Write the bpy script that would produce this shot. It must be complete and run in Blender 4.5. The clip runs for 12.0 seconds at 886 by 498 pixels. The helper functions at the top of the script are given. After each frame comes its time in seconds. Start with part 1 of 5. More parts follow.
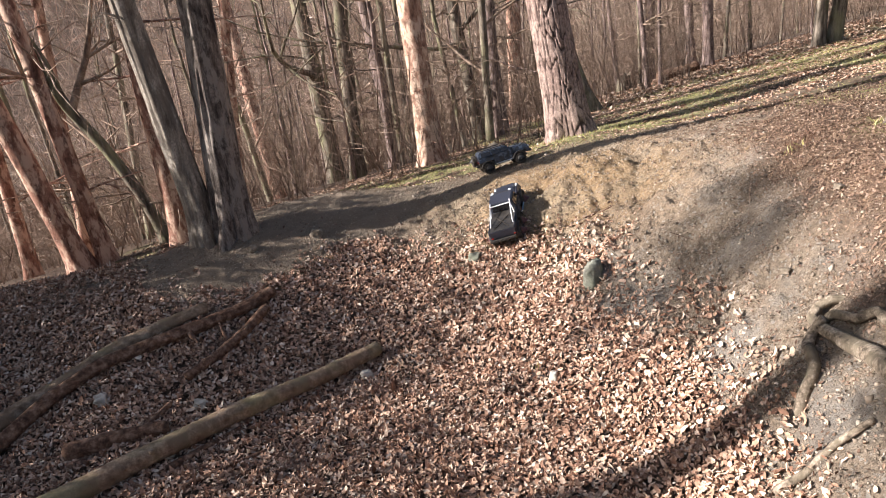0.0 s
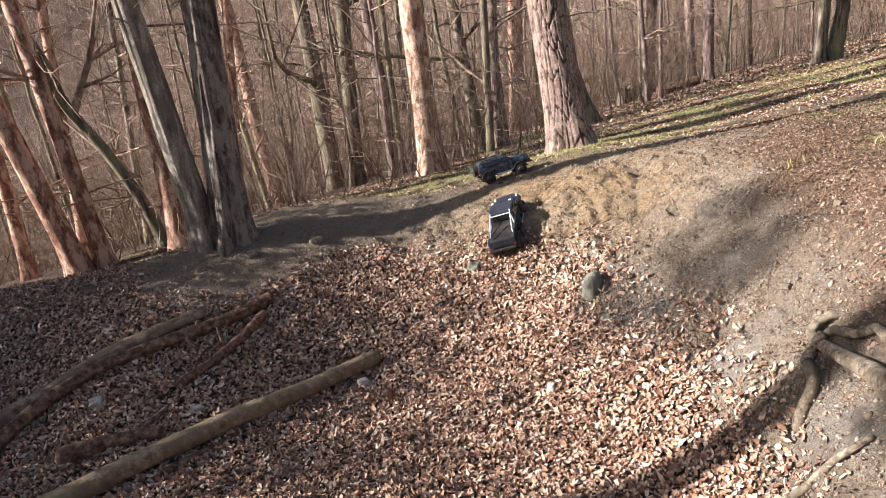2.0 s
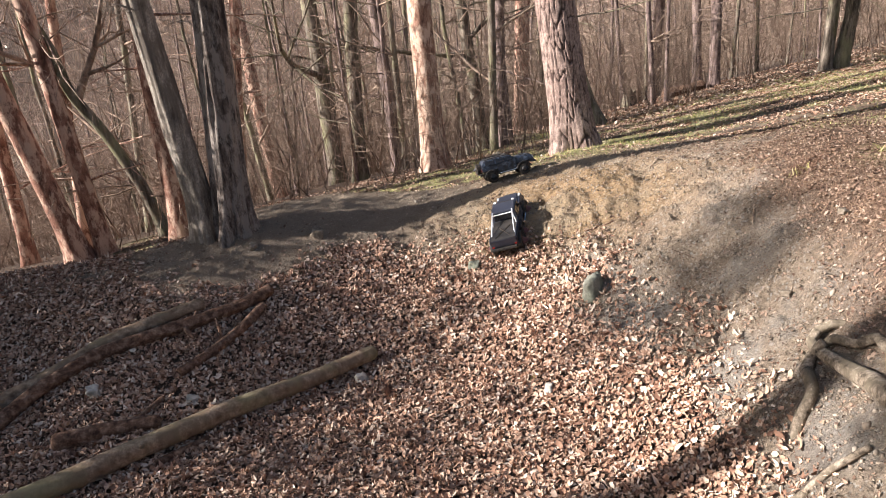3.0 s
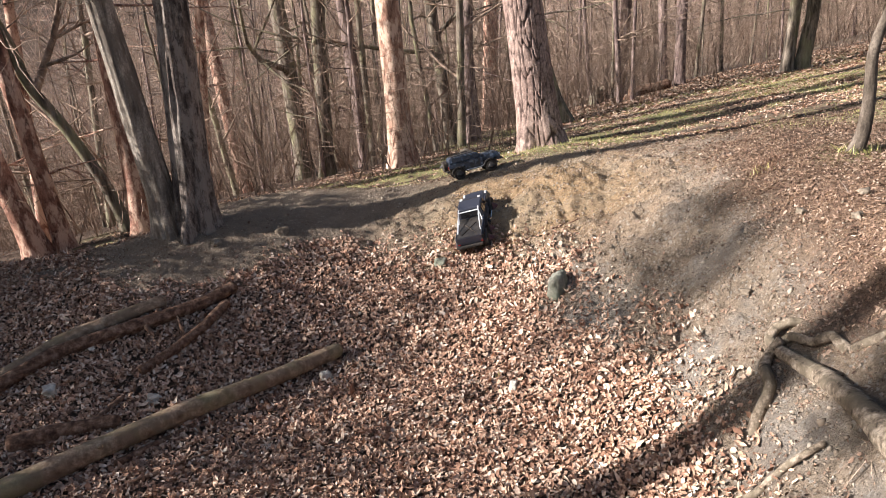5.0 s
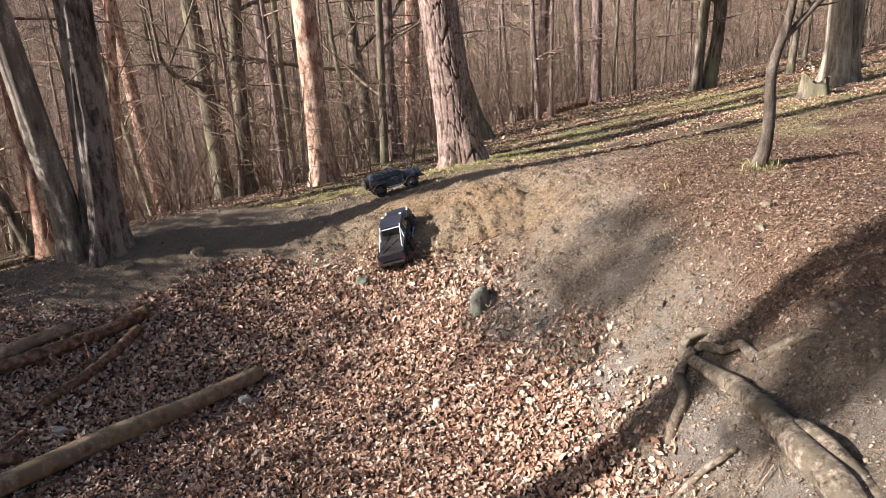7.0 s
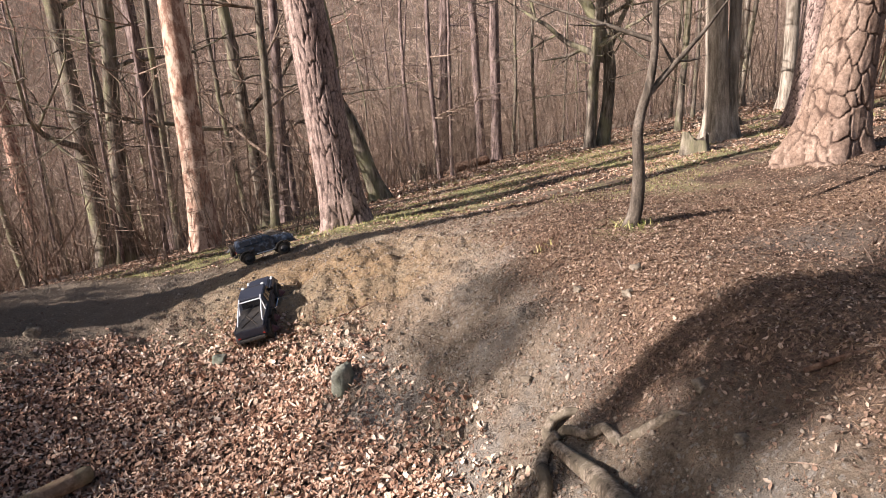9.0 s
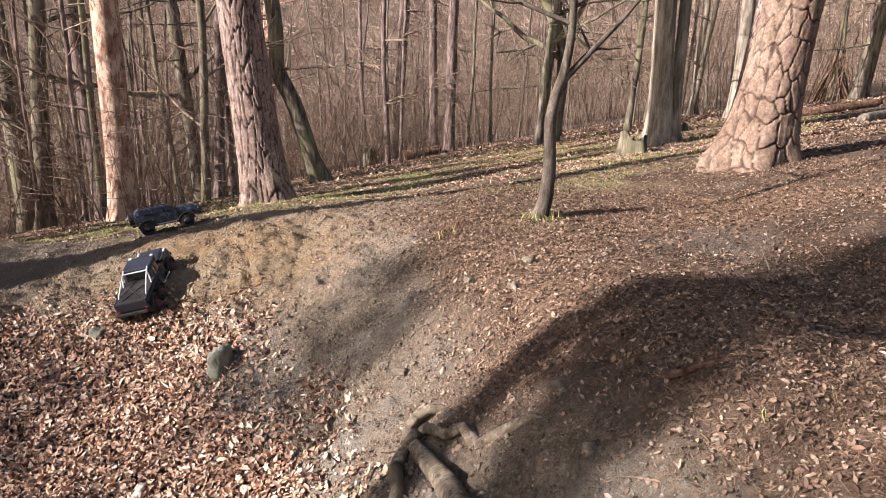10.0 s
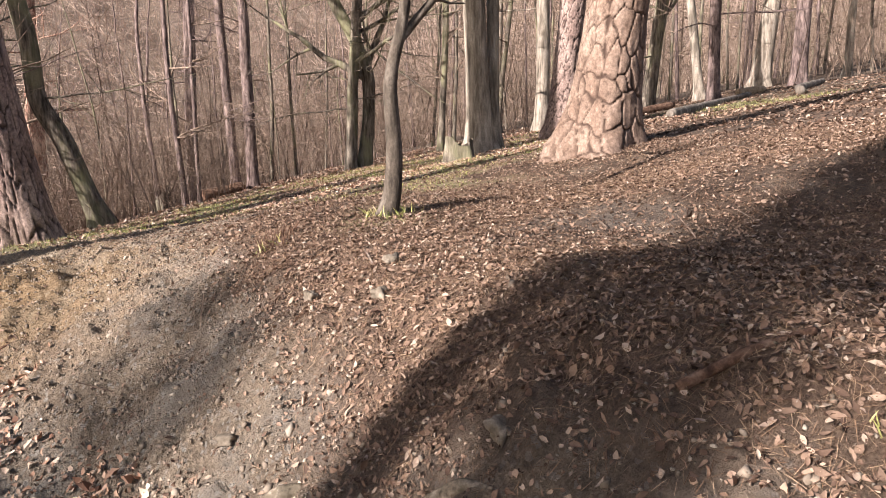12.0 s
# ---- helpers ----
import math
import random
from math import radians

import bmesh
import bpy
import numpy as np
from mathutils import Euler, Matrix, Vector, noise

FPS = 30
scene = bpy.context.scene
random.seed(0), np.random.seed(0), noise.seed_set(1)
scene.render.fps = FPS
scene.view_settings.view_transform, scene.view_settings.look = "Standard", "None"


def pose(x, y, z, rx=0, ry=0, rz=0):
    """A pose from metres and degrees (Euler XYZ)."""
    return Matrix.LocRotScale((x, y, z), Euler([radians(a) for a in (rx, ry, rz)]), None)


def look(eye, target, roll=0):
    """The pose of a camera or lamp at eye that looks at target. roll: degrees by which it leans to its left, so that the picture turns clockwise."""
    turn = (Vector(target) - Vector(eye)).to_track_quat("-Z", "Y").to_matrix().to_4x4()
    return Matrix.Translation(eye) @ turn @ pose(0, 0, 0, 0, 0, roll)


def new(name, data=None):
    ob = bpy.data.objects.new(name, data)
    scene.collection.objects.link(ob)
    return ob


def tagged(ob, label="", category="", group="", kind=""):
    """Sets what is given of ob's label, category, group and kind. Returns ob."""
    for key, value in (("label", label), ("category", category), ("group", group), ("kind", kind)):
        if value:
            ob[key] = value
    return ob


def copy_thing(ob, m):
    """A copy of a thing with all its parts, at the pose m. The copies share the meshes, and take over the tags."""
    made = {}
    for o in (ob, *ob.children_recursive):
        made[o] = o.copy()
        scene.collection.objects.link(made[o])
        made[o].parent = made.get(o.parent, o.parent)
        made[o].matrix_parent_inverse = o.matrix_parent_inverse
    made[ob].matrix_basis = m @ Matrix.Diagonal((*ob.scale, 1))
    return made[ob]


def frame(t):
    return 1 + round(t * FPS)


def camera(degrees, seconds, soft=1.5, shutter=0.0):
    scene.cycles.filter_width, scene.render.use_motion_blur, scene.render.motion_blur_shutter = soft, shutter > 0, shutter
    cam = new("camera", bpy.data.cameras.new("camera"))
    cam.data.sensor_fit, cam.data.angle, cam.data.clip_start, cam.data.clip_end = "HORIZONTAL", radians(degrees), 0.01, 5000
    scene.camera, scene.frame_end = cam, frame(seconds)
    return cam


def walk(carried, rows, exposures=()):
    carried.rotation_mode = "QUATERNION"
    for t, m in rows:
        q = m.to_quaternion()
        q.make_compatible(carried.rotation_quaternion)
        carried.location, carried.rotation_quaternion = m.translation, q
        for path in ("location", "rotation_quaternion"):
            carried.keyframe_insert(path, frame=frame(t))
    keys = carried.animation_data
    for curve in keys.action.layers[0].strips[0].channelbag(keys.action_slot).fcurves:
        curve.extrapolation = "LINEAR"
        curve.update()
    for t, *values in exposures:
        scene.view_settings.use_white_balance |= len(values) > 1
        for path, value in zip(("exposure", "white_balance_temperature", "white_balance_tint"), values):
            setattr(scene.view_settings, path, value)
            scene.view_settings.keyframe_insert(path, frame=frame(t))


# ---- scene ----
cam = camera(61.73, 12.0, soft=0.6)
PATH = [
    (0, (0.0, 0.0, 1.6), (-0.0, 1.8763, 0.9076), -8.63),
    (0.5, (-0.0009, 0.0084, 1.5974), (-0.0055, 1.8966, 0.9381), -8.46),
    (1, (-0.006, 0.0107, 1.594), (-0.0145, 1.9, 0.9378), -7.83),
    (1.5, (-0.0036, 0.0097, 1.5941), (0.0049, 1.8969, 0.9319), -7.76),
    (2, (-0.0167, 0.0013, 1.5975), (-0.0067, 1.886, 0.9283), -7.5),
    (2.5, (-0.0272, 0.0077, 1.5939), (-0.0156, 1.8918, 0.9233), -6.68),
    (3, (-0.025, 0.0129, 1.5956), (-0.0165, 1.8952, 0.9197), -5.88),
    (5, (0.0013, 0.0291, 1.6015), (0.0926, 1.9026, 0.9074), -4.83),
    (5.5, (0.0089, 0.0347, 1.5979), (0.1617, 1.9074, 0.9128), -4.01),
    (6, (0.0152, 0.0315, 1.6012), (0.2102, 1.903, 0.9234), -3.47),
    (6.5, (0.0318, 0.0378, 1.6043), (0.2742, 1.9069, 0.9352), -3.5),
    (8.5, (0.3062, 0.3126, 1.5079), (0.7779, 2.1602, 0.9046), -3.77),
    (9, (0.5709, 0.4374, 1.5056), (1.0949, 2.2929, 0.9739), -3.34),
    (9.5, (0.8813, 0.391, 1.4739), (1.336, 2.2646, 0.9419), -3.31),
    (10, (1.0785, 0.5778, 1.3571), (1.7057, 2.394, 0.8021), 1.2),
    (10.5, (1.2103, 0.893, 1.2313), (1.8402, 2.7062, 0.6697), 3.32),
    (11, (1.2193, 1.1783, 1.0527), (1.9887, 2.9305, 0.4716), 0.84),
    (11.5, (1.2819, 1.4468, 0.965), (2.2358, 3.1164, 0.4148), -0.24),
    (12, (1.3739, 1.658, 0.853), (2.4604, 3.2757, 0.4029), -0.97),
]
EXPOSURES = [(0.0, 1.28, 6180, 11), (5.5, 1.20, 6190, 11), (6.5, 1.12, 6190, 11), (8.5, 1.0, 6290, 15), (10.5, 1.03, 6290, 15), (12.0, 1.10, 6250, 14)]
walk(cam, [(t, look(eye, target, roll)) for t, eye, target, roll in PATH], EXPOSURES)

# ---- sky and sun ----
SUN_HEIGHT, SUN_TURN = 25.0, 264.0          # degrees; the turn is clockwise from +y
SUN_FROM = Vector((math.sin(radians(SUN_TURN)) * math.cos(radians(SUN_HEIGHT)),
                   math.cos(radians(SUN_TURN)) * math.cos(radians(SUN_HEIGHT)), math.sin(radians(SUN_HEIGHT))))
world = bpy.data.worlds.new("sky")
world.use_nodes = True
sky = world.node_tree.nodes.new("ShaderNodeTexSky")
sky.sky_type, sky.sun_disc = "NISHITA", False
sky.sun_elevation, sky.sun_rotation = radians(SUN_HEIGHT), radians(SUN_TURN)
sky.dust_density = 2.5
world.node_tree.links.new(sky.outputs[0], world.node_tree.nodes["Background"].inputs[0])
world.node_tree.nodes["Background"].inputs[1].default_value = 0.057
scene.world = world
sun = new("sun", bpy.data.lights.new("sun", "SUN"))
sun.data.energy, sun.data.angle, sun.data.color = 5.5, radians(0.6), (1.0, 0.93, 0.865)
sun.matrix_world = look(SUN_FROM * 60, (0, 0, 0))


# ---- materials ----
def material(name, rough=0.9, spec=0.3, metal=0.0):
    m = bpy.data.materials.new(name)
    m.use_nodes = True
    b = m.node_tree.nodes["Principled BSDF"]
    b.inputs["Roughness"].default_value = rough
    b.inputs["Specular IOR Level"].default_value = spec
    b.inputs["Metallic"].default_value = metal
    return m, m.node_tree, b


def node(tree, kind, **values):
    n = tree.nodes.new(kind)
    for key, value in values.items():
        if key in n.inputs:
            n.inputs[key].default_value = value
    return n


def coords(tree, scale=(1, 1, 1), world_space=True):
    """Coordinates in metres, stretched."""
    src = tree.nodes.new("ShaderNodeNewGeometry").outputs["Position"] if world_space else tree.nodes.new("ShaderNodeTexCoord").outputs["Object"]
    mp = tree.nodes.new("ShaderNodeMapping")
    mp.inputs["Scale"].default_value = scale
    tree.links.new(src, mp.inputs["Vector"])
    return mp.outputs["Vector"]


def fnoise(tree, vec, scale, detail=5.0, rough=0.6):
    n = node(tree, "ShaderNodeTexNoise", Scale=scale, Detail=detail, Roughness=rough)
    tree.links.new(vec, n.inputs["Vector"])
    return n.outputs["Fac"]


def ramp(tree, fac, *stops):
    r = tree.nodes.new("ShaderNodeValToRGB")
    while len(r.color_ramp.elements) < len(stops):
        r.color_ramp.elements.new(0.5)
    for e, (at, col) in zip(r.color_ramp.elements, stops):
        e.position, e.color = at, (*col, 1) if len(col) == 3 else col
    tree.links.new(fac, r.inputs["Fac"])
    return r.outputs["Color"]


def grey(v):
    return (v, v, v)


def mix(tree, fac, a, b, kind="MIX"):
    n = tree.nodes.new("ShaderNodeMix")
    n.data_type, n.blend_type = "RGBA", kind
    if isinstance(fac, (int, float)):
        n.inputs[0].default_value = fac
    else:
        tree.links.new(fac, n.inputs[0])
    for sock, v in ((n.inputs[6], a), (n.inputs[7], b)):
        if isinstance(v, tuple):
            sock.default_value = (*v, 1)
        else:
            tree.links.new(v, sock)
    return n.outputs[2]


def bump(tree, bsdf, height, strength=0.5, distance=0.01):
    n = node(tree, "ShaderNodeBump", Strength=strength, Distance=distance)
    tree.links.new(height, n.inputs["Height"])
    tree.links.new(n.outputs["Normal"], bsdf.inputs["Normal"])


def attribute(tree, name):
    a = tree.nodes.new("ShaderNodeAttribute")
    a.attribute_name = name
    return a.outputs["Fac"]


def ground_material():
    m, t, b = material("forest_floor", 0.95, 0.15)
    v = coords(t)
    fine, mid, big = fnoise(t, v, 85, 8, 0.72), fnoise(t, v, 7, 7, 0.65), fnoise(t, v, 1.3, 4)
    gravel = node(t, "ShaderNodeTexVoronoi", Scale=60.0)
    t.links.new(v, gravel.inputs["Vector"])
    soil = mix(t, 0.55, ramp(t, mid, (0.3, (0.235, 0.162, 0.105)), (0.7, (0.51, 0.375, 0.255))), ramp(t, fine, (0.3, (0.115, 0.078, 0.05)), (0.7, (0.54, 0.41, 0.285))))
    crumb = fnoise(t, v, 26, 8, 0.75)
    soil = mix(t, ramp(t, crumb, (0.36, grey(0.75)), (0.5, grey(0))), soil, (0.12, 0.092, 0.067))
    soil = mix(t, ramp(t, crumb, (0.54, grey(0)), (0.68, grey(0.7))), soil, (0.60, 0.47, 0.335))
    soil = mix(t, ramp(t, gravel.outputs["Color"], (0.72, grey(0)), (0.86, grey(0.55))), soil, (0.55, 0.49, 0.41))
    soil = mix(t, ramp(t, big, (0.46, grey(0)), (0.62, grey(0.65))), soil, (0.42, 0.375, 0.315))
    soil = mix(t, ramp(t, fnoise(t, v, 2.6, 6, 0.7), (0.53, grey(0)), (0.64, grey(0.6))), soil, (0.20, 0.142, 0.10))
    path = mix(t, 0.5, ramp(t, mid, (0.3, (0.17, 0.128, 0.092)), (0.7, (0.33, 0.255, 0.185))), ramp(t, fine, (0.3, (0.11, 0.083, 0.06)), (0.75, (0.46, 0.365, 0.27))))
    litter = mix(t, 0.5, ramp(t, fine, (0.3, (0.022, 0.015, 0.011)), (0.75, (0.13, 0.088, 0.063))), ramp(t, mid, (0.3, (0.05, 0.033, 0.024)), (0.7, (0.16, 0.105, 0.072))))
    chips = node(t, "ShaderNodeTexVoronoi", Scale=22.0)
    t.links.new(v, chips.inputs["Vector"])
    litter = mix(t, ramp(t, chips.outputs["Color"], (0.5, grey(0)), (0.75, grey(0.75))), litter, (0.16, 0.11, 0.078))
    needles = mix(t, 0.5, ramp(t, fnoise(t, coords(t, (40, 140, 40)), 1.0, 4), (0.3, (0.07, 0.043, 0.03)), (0.7, (0.40, 0.265, 0.18))), ramp(t, mid, (0.3, (0.12, 0.08, 0.058)), (0.7, (0.33, 0.225, 0.16))))
    moss = mix(t, 0.5, ramp(t, fine, (0.3, (0.10, 0.115, 0.04)), (0.7, (0.52, 0.49, 0.22))), ramp(t, mid, (0.3, (0.24, 0.215, 0.10)), (0.7, (0.52, 0.445, 0.24))))
    soil = mix(t, attribute(t, "ochre"), soil, (1.04, 0.95, 0.78), "MULTIPLY")
    soil = mix(t, attribute(t, "clay"), soil, (0.84, 0.88, 0.93), "MULTIPLY")
    col = mix(t, attribute(t, "bare"), litter, soil)
    col = mix(t, attribute(t, "trodden"), col, path)
    col = mix(t, attribute(t, "needles"), col, needles)
    col = mix(t, attribute(t, "grass"), col, moss)
    t.links.new(col, b.inputs["Base Color"])
    h = mix(t, 0.65, fine, crumb)
    bump(t, b, h, 1.0, 0.07)
    return m


def leaf_material(name, stops, rough=0.75):
    m, t, b = material(name, rough, 0.25)
    r = t.nodes.new("ShaderNodeNewGeometry").outputs["Random Per Island"]
    col = ramp(t, r, *stops)
    col = mix(t, ramp(t, fnoise(t, coords(t), 90, 3), (0.4, grey(0)), (0.75, grey(0.35))), col, (0.14, 0.08, 0.05))
    t.links.new(col, b.inputs["Base Color"])
    bump(t, b, fnoise(t, coords(t), 220, 2), 0.3, 0.003)
    return m


def bark_material(name, dark, mid, light, stretch=6.0, scale=9.0, patch=None, moss=None, depth=0.02, blotch=3.2):
    """Bark drawn out along the trunk: fissures, plates, patches where it has flaked and green stain."""
    m, t, b = material(name, 0.92, 0.15)
    v = coords(t, (1, 1, 1 / stretch))
    n1, n2 = fnoise(t, v, scale, 7, 0.65), fnoise(t, coords(t), 55, 5, 0.7)
    col = ramp(t, n1, (0.36, dark), (0.5, mid), (0.66, light))
    col = mix(t, ramp(t, n2, (0.35, grey(0.55)), (0.6, grey(0))), col, dark)
    if patch:
        col = mix(t, ramp(t, fnoise(t, coords(t, (1, 1, 0.45)), blotch, 7, 0.72), (0.48, grey(0)), (0.56, grey(0.85))), col, patch)
    if moss:
        col = mix(t, ramp(t, fnoise(t, coords(t, (1, 1, 0.5)), 2.1, 5), (0.48, grey(0)), (0.66, grey(0.7))), col, moss)
    t.links.new(col, b.inputs["Base Color"])
    bump(t, b, mix(t, 0.35, n1, n2), 0.8, depth)
    return m


def plate_material(name, plate_a, plate_b, crack, rough_dark=0.7):
    """Pine bark: the mesh carries how deep each spot lies in the cracks between the plates."""
    m, t, b = material(name, 0.92, 0.15)
    n2 = fnoise(t, coords(t), 34, 6, 0.7)
    n3 = fnoise(t, coords(t, (1, 1, 0.4)), 5, 4)
    col = mix(t, ramp(t, n3, (0.35, grey(0)), (0.65, grey(1))), plate_a, plate_b)
    flakes = fnoise(t, coords(t, (1, 1, 0.55)), 17, 6, 0.7)
    col = mix(t, ramp(t, flakes, (0.52, grey(0)), (0.62, grey(0.75))), col, tuple(0.55 * c for c in plate_b))
    col = mix(t, ramp(t, flakes, (0.34, grey(0.6)), (0.44, grey(0))), col, tuple(min(1.0, 1.3 * c) for c in plate_a))
    col = mix(t, ramp(t, n2, (0.35, grey(rough_dark)), (0.62, grey(0))), col, crack)
    col = mix(t, attribute(t, "crack"), col, crack)
    t.links.new(col, b.inputs["Base Color"])
    bump(t, b, mix(t, 0.5, n2, flakes), 0.8, 0.02)
    return m


def plain(name, colour, rough=0.5, spec=0.5, metal=0.0, vary=0.25, scale=40.0):
    m, t, b = material(name, rough, spec, metal)
    dirt = tuple(c * (1 - vary) + 0.16 * vary * w for c, w in zip(colour, (1.0, 0.75, 0.5)))
    t.links.new(mix(t, ramp(t, fnoise(t, coords(t, world_space=False), scale, 5), (0.35, grey(0)), (0.75, grey(1))), colour, dirt), b.inputs["Base Color"])
    return m


FLOOR = ground_material()
LEAF = leaf_material("dry_leaves", [(0.0, (0.10, 0.05, 0.033)), (0.2, (0.27, 0.145, 0.092)), (0.5, (0.46, 0.285, 0.19)), (0.82, (0.64, 0.455, 0.33)), (1.0, (0.78, 0.66, 0.53))])
LEAF_DULL = leaf_material("weathered_leaves", [(0.0, (0.07, 0.04, 0.027)), (0.4, (0.19, 0.118, 0.08)), (0.8, (0.35, 0.235, 0.165)), (1.0, (0.54, 0.42, 0.32))])
NEEDLE = leaf_material("pine_needles", [(0.0, (0.11, 0.06, 0.036)), (0.5, (0.30, 0.18, 0.105)), (1.0, (0.52, 0.37, 0.24))])
GRASS = leaf_material("grass_blades", [(0.0, (0.15, 0.18, 0.045)), (0.5, (0.40, 0.40, 0.12)), (0.8, (0.58, 0.52, 0.21)), (1.0, (0.72, 0.62, 0.38))])
IVY = leaf_material("ivy_leaves", [(0.0, (0.05, 0.08, 0.03)), (1.0, (0.12, 0.16, 0.06))])
STONE = leaf_material("gravel_stone", [(0.0, (0.17, 0.135, 0.10)), (0.6, (0.30, 0.24, 0.18)), (1.0, (0.43, 0.37, 0.295))], 0.9)
PINE_PLATE = plate_material("pine_bark", (0.40, 0.29, 0.22), (0.27, 0.18, 0.13), (0.075, 0.048, 0.036), 0.6)
PINE_DARK = plate_material("furrowed_pine_bark", (0.50, 0.37, 0.31), (0.30, 0.205, 0.17), (0.06, 0.04, 0.034), 0.6)
PINE_RED = bark_material("red_pine_bark", (0.08, 0.04, 0.03), (0.27, 0.135, 0.095), (0.44, 0.25, 0.18), 2.2, 10, patch=(0.58, 0.40, 0.30), blotch=8)
PINE_GREY = bark_material("grey_pine_bark", (0.06, 0.043, 0.038), (0.20, 0.142, 0.125), (0.40, 0.30, 0.26), 4, 14)
FLAKED = bark_material("flaking_pine_bark", (0.12, 0.066, 0.047), (0.36, 0.20, 0.14), (0.55, 0.36, 0.26), 2.6, 11, patch=(0.68, 0.50, 0.38), blotch=7)
OAK = bark_material("grey_brown_bark", (0.05, 0.04, 0.031), (0.17, 0.137, 0.105), (0.36, 0.30, 0.235), 6, 16, moss=(0.27, 0.255, 0.14))
BEECH = bark_material("pale_smooth_bark", (0.13, 0.105, 0.08), (0.33, 0.275, 0.215), (0.56, 0.475, 0.385), 7, 13)
SAPBARK = bark_material("sapling_bark", (0.05, 0.04, 0.031), (0.135, 0.108, 0.083), (0.25, 0.208, 0.165), 4, 16)
# Twig colours bleached to carry the far hillside's haze; no air is modelled.
HAZE_TWIG = bark_material("haze_toned_twigs", (0.34, 0.24, 0.187), (0.54, 0.41, 0.33), (0.70, 0.56, 0.465), 2, 0.6)
WEATHERED = bark_material("weathered_bark", (0.09, 0.072, 0.057), (0.28, 0.235, 0.188), (0.54, 0.465, 0.385), 5, 13, patch=(0.16, 0.13, 0.104), blotch=6)
SPLIT_BARK = bark_material("split_dark_bark", (0.04, 0.031, 0.026), (0.15, 0.118, 0.098), (0.36, 0.30, 0.25), 4, 16, patch=(0.27, 0.23, 0.195), blotch=8)
TWIG = bark_material("bare_twigs", (0.10, 0.068, 0.05), (0.30, 0.213, 0.155), (0.56, 0.43, 0.33), 2, 6)
# A touch paler than bare_twigs: a little distance haze put into the colour.
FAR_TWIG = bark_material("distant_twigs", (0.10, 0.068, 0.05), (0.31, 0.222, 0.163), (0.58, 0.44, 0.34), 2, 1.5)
LOGWOOD = bark_material("barkless_log", (0.13, 0.086, 0.055), (0.29, 0.205, 0.137), (0.46, 0.35, 0.245), 1, 13, patch=(0.21, 0.148, 0.097), moss=(0.25, 0.225, 0.12), depth=0.014)
ROTTEN = bark_material("rotten_wood", (0.06, 0.033, 0.022), (0.18, 0.102, 0.066), (0.36, 0.235, 0.163), 1, 18, depth=0.02)
ROOTWOOD = bark_material("grey_root_wood", (0.06, 0.047, 0.034), (0.26, 0.205, 0.15), (0.50, 0.415, 0.32), 1, 22, patch=(0.15, 0.122, 0.085), blotch=9, depth=0.02)
CUTWOOD = bark_material("cut_wood", (0.25, 0.17, 0.1), (0.42, 0.3, 0.19), (0.55, 0.42, 0.28), 1, 12, depth=0.004)
ROCK = bark_material("grey_rock", (0.12, 0.096, 0.07), (0.24, 0.195, 0.145), (0.40, 0.335, 0.26), 1, 16, depth=0.015)
MOSSROCK = bark_material("mossy_rock", (0.14, 0.135, 0.105), (0.26, 0.25, 0.20), (0.40, 0.38, 0.315), 1, 10, moss=(0.20, 0.225, 0.16), depth=0.012)

CHALK = bark_material("limestone", (0.35, 0.31, 0.25), (0.52, 0.47, 0.40), (0.66, 0.61, 0.53), 1, 9, depth=0.01)
RUBBER = plain("tyre_rubber", (0.022, 0.02, 0.019), 0.85, 0.3, 0, 0.5)
BLACK_PLASTIC = plain("black_plastic", (0.016, 0.016, 0.017), 0.5, 0.5, 0, 0.3)
CHROME = plain("bright_metal", (0.66, 0.66, 0.67), 0.22, 0.5, 0.9, 0.2)
GREY_PAINT = plain("grey_metallic_paint", (0.062, 0.068, 0.09), 0.28, 0.6, 0.35, 0.15, 12)
DARK_PAINT = plain("dark_grey_paint", (0.034, 0.038, 0.055), 0.28, 0.6, 0.2, 0.12, 12)
SILVER_PAINT = plain("silver_paint", (0.72, 0.72, 0.72), 0.35, 0.5, 0.1, 0.1)
RED_RIM = plain("red_rim", (0.10, 0.02, 0.018), 0.45, 0.5, 0.2, 0.5)
TINTED = plain("tinted_glass", (0.012, 0.013, 0.016), 0.08, 0.6, 0, 0.1)
LAMP_WHITE = plain("clear_lamp", (0.75, 0.75, 0.73), 0.15, 0.6, 0, 0.1)
TAIL_RED = plain("red_lamp", (0.35, 0.02, 0.015), 0.25, 0.5, 0, 0.2)
PLATE = plain("white_plate", (0.7, 0.7, 0.68), 0.5, 0.4, 0, 0.2)


def camouflage():
    m, t, b = material("blue_camouflage", 0.4, 0.5)
    v = coords(t, world_space=False)
    col = ramp(t, fnoise(t, v, 26, 3), (0.46, (0.010, 0.012, 0.016)), (0.49, (0.022, 0.034, 0.06)), (0.57, (0.02, 0.03, 0.05)), (0.60, (0.09, 0.115, 0.15)))
    t.links.new(mix(t, ramp(t, fnoise(t, v, 60, 4), (0.45, grey(0)), (0.8, grey(0.4))), col, (0.1, 0.08, 0.06)), b.inputs["Base Color"])
    return m


CAMO = camouflage()


